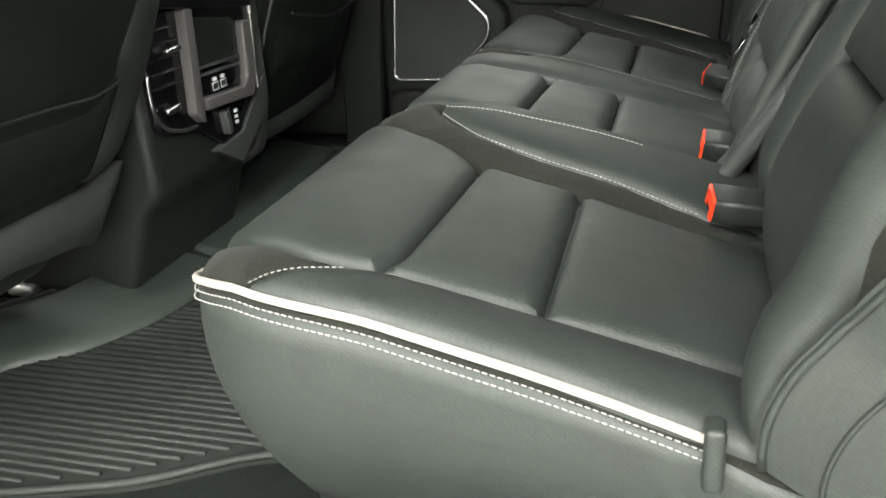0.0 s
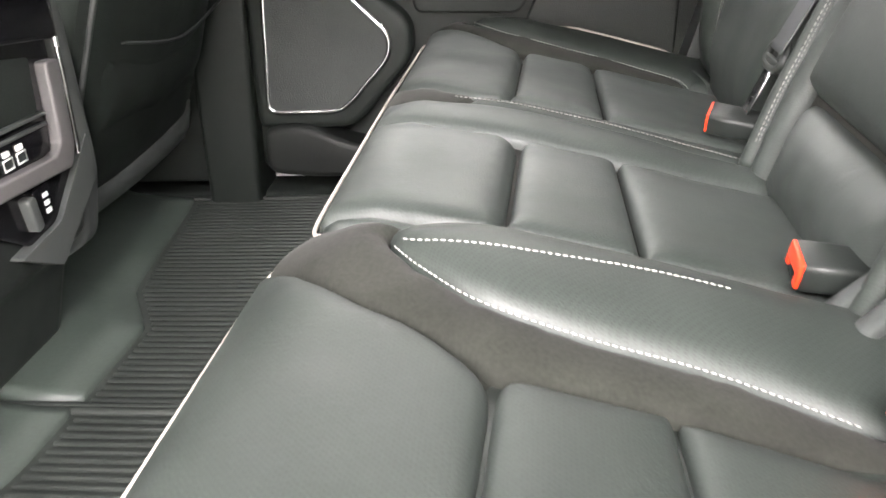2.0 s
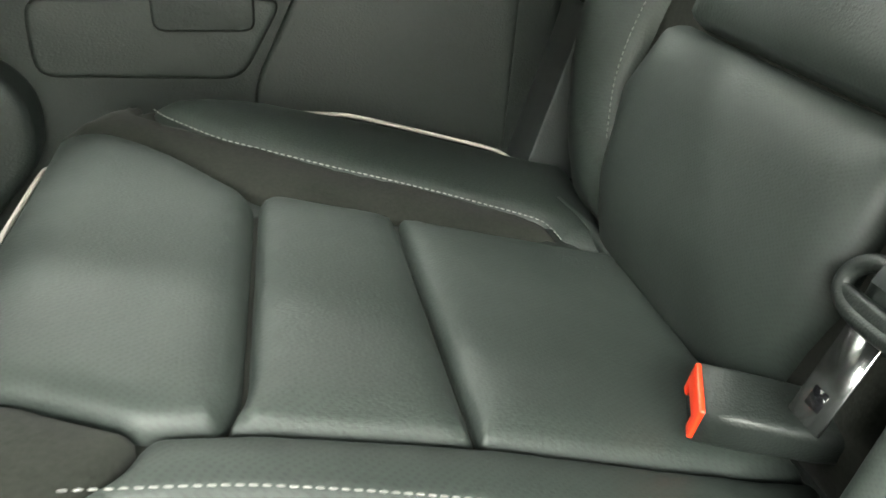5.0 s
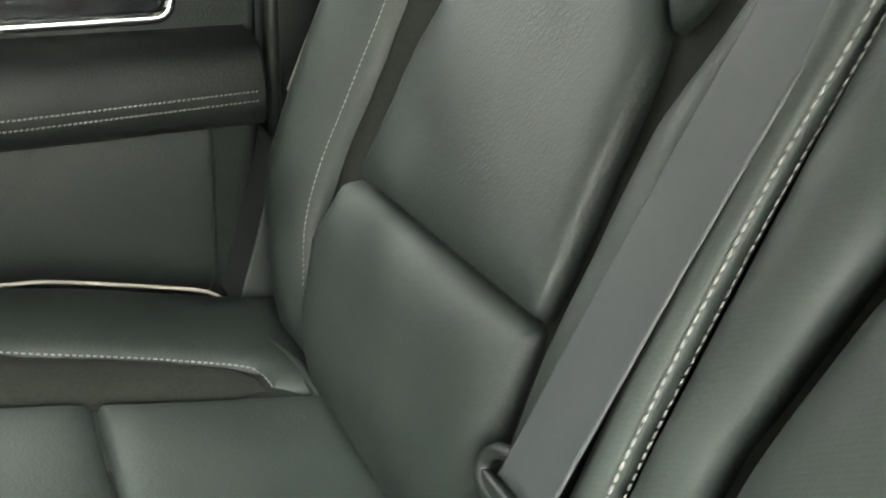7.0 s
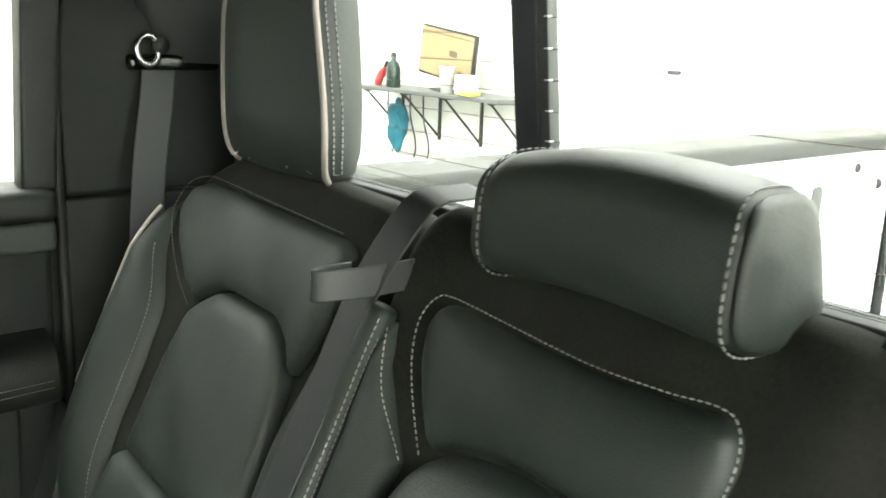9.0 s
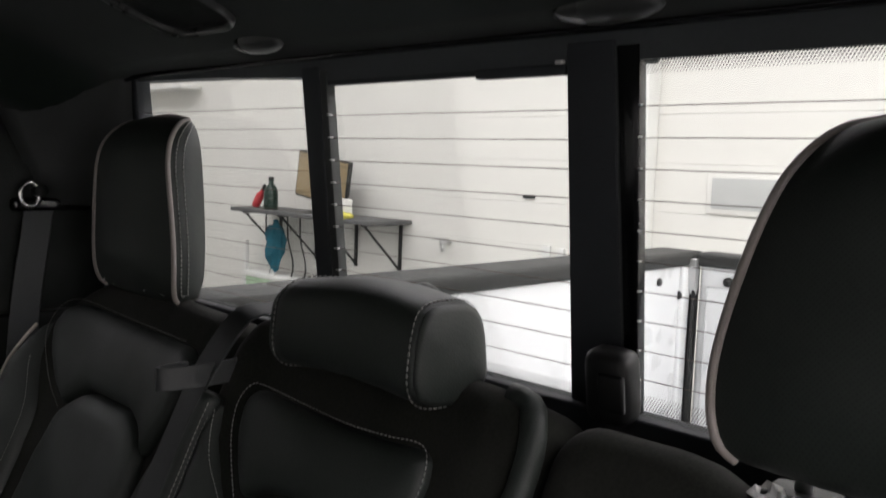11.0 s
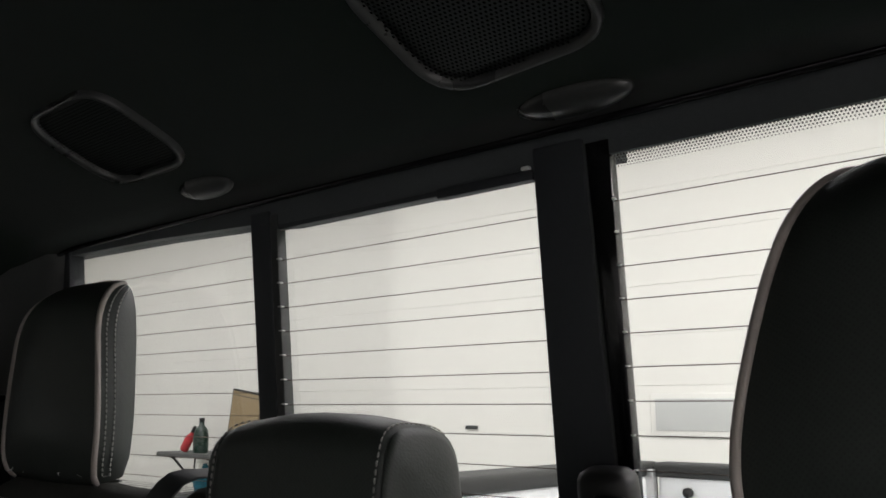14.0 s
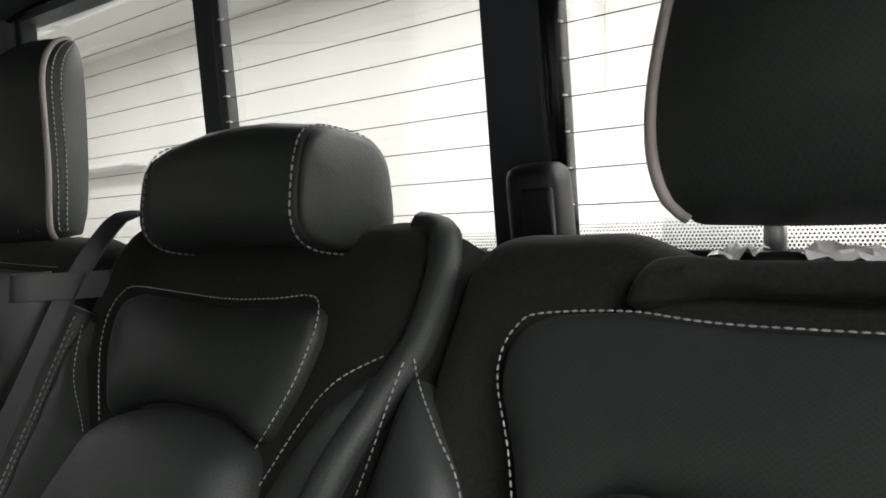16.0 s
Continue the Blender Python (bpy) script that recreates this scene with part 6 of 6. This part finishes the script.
for y, z in ((1.315, 0.722), (1.32, 0.55)):
    part("bolt", cylinder((2.785, y, z), (2.80, y, z), 0.016, None, 10), BLACK_METAL, bed)

# ---- shelf and clutter by the rear wall ----
SX = 4.55


def k(y6, z6, x=SX):
    """A place on the plane x from its place on a plane six metres back."""
    t = (x - 0.12) / (6 - 0.12)
    return (x, 0.14 + (y6 - 0.14) * t, 1.09 + (z6 - 1.09) * t)


yl, yr, zs = k(9.1, 0)[1], 4.925, k(0, 0.47)[2]
shelf = thing("wall_shelf", (SX, (yl + yr) / 2, zs), "grey wall shelf on black triangular brackets", "shelf")
part("board", box((SX - 0.2, yr, zs - 0.035), (4.80, yl, zs), 0.006), SHELF_TOP, shelf)
for i in range(4):
    y = yr + 0.12 + (yl - yr - 0.3) * i / 3
    part("bracket", join(tube([(SX - 0.16, y, zs - 0.035), (4.79, y, zs - 0.42)], 0.010, 6), box((4.775, y - 0.012, zs - 0.44), (4.799, y + 0.012, zs - 0.035), 0.003), box((SX - 0.18, y - 0.012, zs - 0.05), (4.79, y + 0.012, zs - 0.035), 0.003)), BLACK_METAL, shelf)
ml, mr = k(8.16, 0)[1], k(7.24, 0)[1]
mz0, mz1 = k(0, 0.60)[2], k(0, 1.125)[2]
mon = thing("monitor", (SX, (ml + mr) / 2, zs), "black-framed monitor with an amber page on the shelf", "monitor")
part("frame", box((SX, mr, mz0), (SX + 0.04, ml, mz1), 0.006), BLACK_METAL, mon)
screen_glow = mat("lit_amber_screen", (0.26, 0.19, 0.10), 0.4, vary=0.05)
sb = screen_glow.node_tree.nodes["Principled BSDF"]
sb.inputs["Emission Color"].default_value = (0.75, 0.58, 0.36, 1)
sb.inputs["Emission Strength"].default_value = 0.10
mon.rotation_euler = (radians(8), 0, 0)
scr = part("screen", box((SX - 0.004, mr + 0.015, mz0 + 0.02), (SX, ml - 0.015, mz1 - 0.015), 0), screen_glow, mon, "lit amber screen", False)
w, h = ml - mr, mz1 - mz0
for fy, fz, fw, fh in ((0.36, 0.55, 0.14, 0.12), (0.40, 0.27, 0.17, 0.09), (0.20, 0.20, 0.08, 0.08)):
    part("text_bar", box((SX - 0.006, mr + w * (fy - fw / 2), mz0 + h * (fz - fh / 2)), (SX - 0.004, mr + w * (fy + fw / 2), mz0 + h * (fz + fh / 2)), 0), SCREEN_DARK, scr, "", False)
part("top_bar", box((SX - 0.006, mr + 0.015, mz1 - 0.05), (SX - 0.004, ml - 0.015, mz1 - 0.042), 0), SCREEN_DARK, scr, "", False)
part("stand", join(box((SX + 0.01, (ml + mr) / 2 - 0.03, zs), (SX + 0.03, (ml + mr) / 2 + 0.03, mz0 + 0.05), 0.004), box((SX - 0.05, (ml + mr) / 2 - 0.1, zs), (SX + 0.1, (ml + mr) / 2 + 0.1, zs + 0.012), 0.004)), BLACK_METAL, mon)


def on_shelf(y6, dx=0.0):
    return (SX - 0.1 + dx, k(y6, 0, SX - 0.1 + dx)[1], zs)


p = on_shelf(8.95)
rb = thing("spray_bottle", p, "red plastic spray bottle with a black cap on the shelf", "bottle")
part("body", lathe(p, [(0.035, 0), (0.038, 0.01), (0.038, 0.12), (0.016, 0.17), (0.014, 0.19)], 14), BOTTLE_RED, rb)
part("cap", lathe((p[0], p[1], p[2] + 0.19), [(0.016, 0), (0.016, 0.05), (0.008, 0.06)], 10), BLACK_METAL, rb)
rb.rotation_euler = (radians(38), 0, 0)
rb.location.z += 0.022
p = on_shelf(8.62)
db = thing("bottle", p, "dark green bottle standing on the shelf", "bottle")
part("body", lathe(p, [(0.06, 0), (0.064, 0.01), (0.064, 0.15), (0.05, 0.20), (0.022, 0.23), (0.022, 0.26)], 14), BOTTLE_DARK, db)
part("cap", lathe((p[0], p[1], p[2] + 0.26), [(0.024, 0), (0.024, 0.03)], 10), BLACK_METAL, db)
p = on_shelf(7.62)
solo("paper_cup", lathe(p, [(0.045, 0), (0.065, 0.20), (0.068, 0.20), (0.066, 0.205)], 16), WHITE_PLASTIC, "white paper cup on the shelf", "cup")
p = on_shelf(7.30)
solo("white_box", box((p[0] - 0.04, p[1] - 0.09, p[2]), (p[0] + 0.06, p[1] + 0.09, p[2] + 0.15), 0.012), WHITE_PLASTIC, "small white box on the shelf", "box")
p = on_shelf(7.25, -0.06)
bm = bmesh.new()
bmesh.ops.create_icosphere(bm, subdivisions=3, radius=1)
for v in bm.verts:
    q = v.co * (1 + 0.35 * noise.noise(v.co * 2.3))
    v.co = Vector((p[0] + q.x * 0.06, p[1] + q.y * 0.11, p[2] + max(0, 0.02 + q.z * 0.03)))
solo("yellow_cloth", bm, YELLOW_CLOTH, "crumpled yellow cloth on the shelf", "cloth")
bm = bmesh.new()
bmesh.ops.create_icosphere(bm, subdivisions=4, radius=1)
c = k(8.52, 0.02)
for v in bm.verts:
    q = v.co * (1 + 0.30 * noise.noise(v.co * 2.1))
    v.co = Vector((c[0] + q.x * 0.07 + 0.02 * noise.noise(v.co * 6), c[1] + q.y * 0.10 * (1 + 0.35 * q.z) + 0.03 * noise.noise(Vector((3 * v.co.y, 3 * v.co.x, 9))), c[2] + q.z * 0.22))
solo("blue_cloth", bm, BLUE_CLOTH, "blue cloth hanging under the shelf", "cloth")
c = k(8.6, -0.45)
cart = thing("storage_cart", (SX, c[1], -0.65), "white plastic storage cart with coloured drawers", "cart")
cy0, cy1 = k(9.15, 0)[1], k(7.95, 0)[1]
for y in (cy0, cy1, (cy0 + cy1) / 2):
    part("post", box((SX - 0.02, y - 0.02, -0.65), (SX + 0.02, y + 0.02, 0.30 if y != cy1 else 0.02), 0.004), WHITE_PLASTIC, cart)
for z in (-0.62, -0.30, -0.03):
    part("tray", box((SX - 0.03, cy1, z), (SX + 0.22, cy0, z + 0.05), 0.008), WHITE_PLASTIC, cart)
part("drawer", box((SX - 0.02, cy1 + 0.03, -0.25), (SX + 0.2, cy0 - 0.03, -0.03), 0.01), PALE_GREEN, cart, "pale green drawer")
for y6, zb in ((8.3, -0.9), (8.05, -1.0), (8.75, -0.6)):
    y = k(y6, 0)[1]
    pts = smooth_line([(SX + 0.05, y + 0.05, zs - 0.04), (SX + 0.02, y, zs - 0.25), (SX + 0.06, y - 0.03, zs - 0.5), (SX + 0.05, y + 0.02, zs - 0.75), (SX + 0.06, y, -0.6)], 0.05)
    solo("cable", tube(pts, 0.007, 6), BLACK_METAL, "black power cable hanging below the shelf", "cable", "hanging cables")
c = (4.78, 4.505, 0.485)
tap = thing("wall_tap", c, "small metal tap on the white wall", "tap")
part("body", join(cylinder((4.80, c[1], c[2]), (4.70, c[1], c[2]), 0.018), cylinder((4.72, c[1], c[2]), (4.72, c[1], c[2] - 0.07), 0.014)), STEEL, tap)
part("handle", box((4.70, c[1] - 0.06, c[2] + 0.02), (4.73, c[1] + 0.06, c[2] + 0.035), 0.004), STEEL, tap)
c = (4.79, 3.75, 0.872)
solo("wall_plate", box((4.785, c[1] - 0.05, c[2] - 0.012), (4.80, c[1] + 0.05, c[2] + 0.012), 0.003), PLASTIC_GREY, "small grey plate on the white wall", "plate")
y0, y1, z0, z1 = 2.42, 1.80, 0.845, 1.085
panel = thing("wall_window", (4.79, (y0 + y1) / 2, z0), "shallow framed pane set in the white wall", "window")
part("frame", box((4.785, y1, z0), (4.802, y0, z1), 0.004), WALL_JOINT, panel)
part("pane", box((4.781, y1 + 0.03, z0 + 0.03), (4.787, y0 - 0.03, z1 - 0.03), 0.002), mat("dull_grey_pane", (0.55, 0.56, 0.55), 0.2, vary=0.05), panel)
solo("wall_outlet", join(box((4.775, 3.54, 0.46), (4.80, 3.61, 0.55), 0.006), box((4.78, 3.42, 0.45), (4.80, 3.48, 0.54), 0.006)), WHITE_PLASTIC, "white double wall outlet near the floor", "outlet")
# a pale band reflected in the rear glass, built as a solid upright
solo("reflection_strip", box((4.66, 2.77, -0.65), (4.80, 2.91, 3.05), 0.01), WHITE_PLASTIC, "white upright strip standing for a pale reflection in the rear window", "post", kind="structure")
solo("wall_ledge", box((4.56, 8.2, 1.77), (4.80, 9.6, 1.81), 0.006), WHITE_PLASTIC, "white ledge high on the rear wall", "ledge")
part("gate_cable", tube(smooth_line([(2.79, 1.44, 0.80), (2.785, 1.435, 0.74), (2.782, 1.428, 0.66), (2.78, 1.43, 0.52), (2.778, 1.42, 0.36)], 0.03), 0.008, 8), BLACK_METAL, bed, "black tailgate cable")
part("cable_bracket", prism(rounded([(2.765, 0.79), (2.80, 0.79), (2.795, 0.70), (2.782, 0.665), (2.77, 0.70)], 0.006, 3), 1, 1.42, 1.45, 0.003), STEEL, bed, "bright cable bracket")
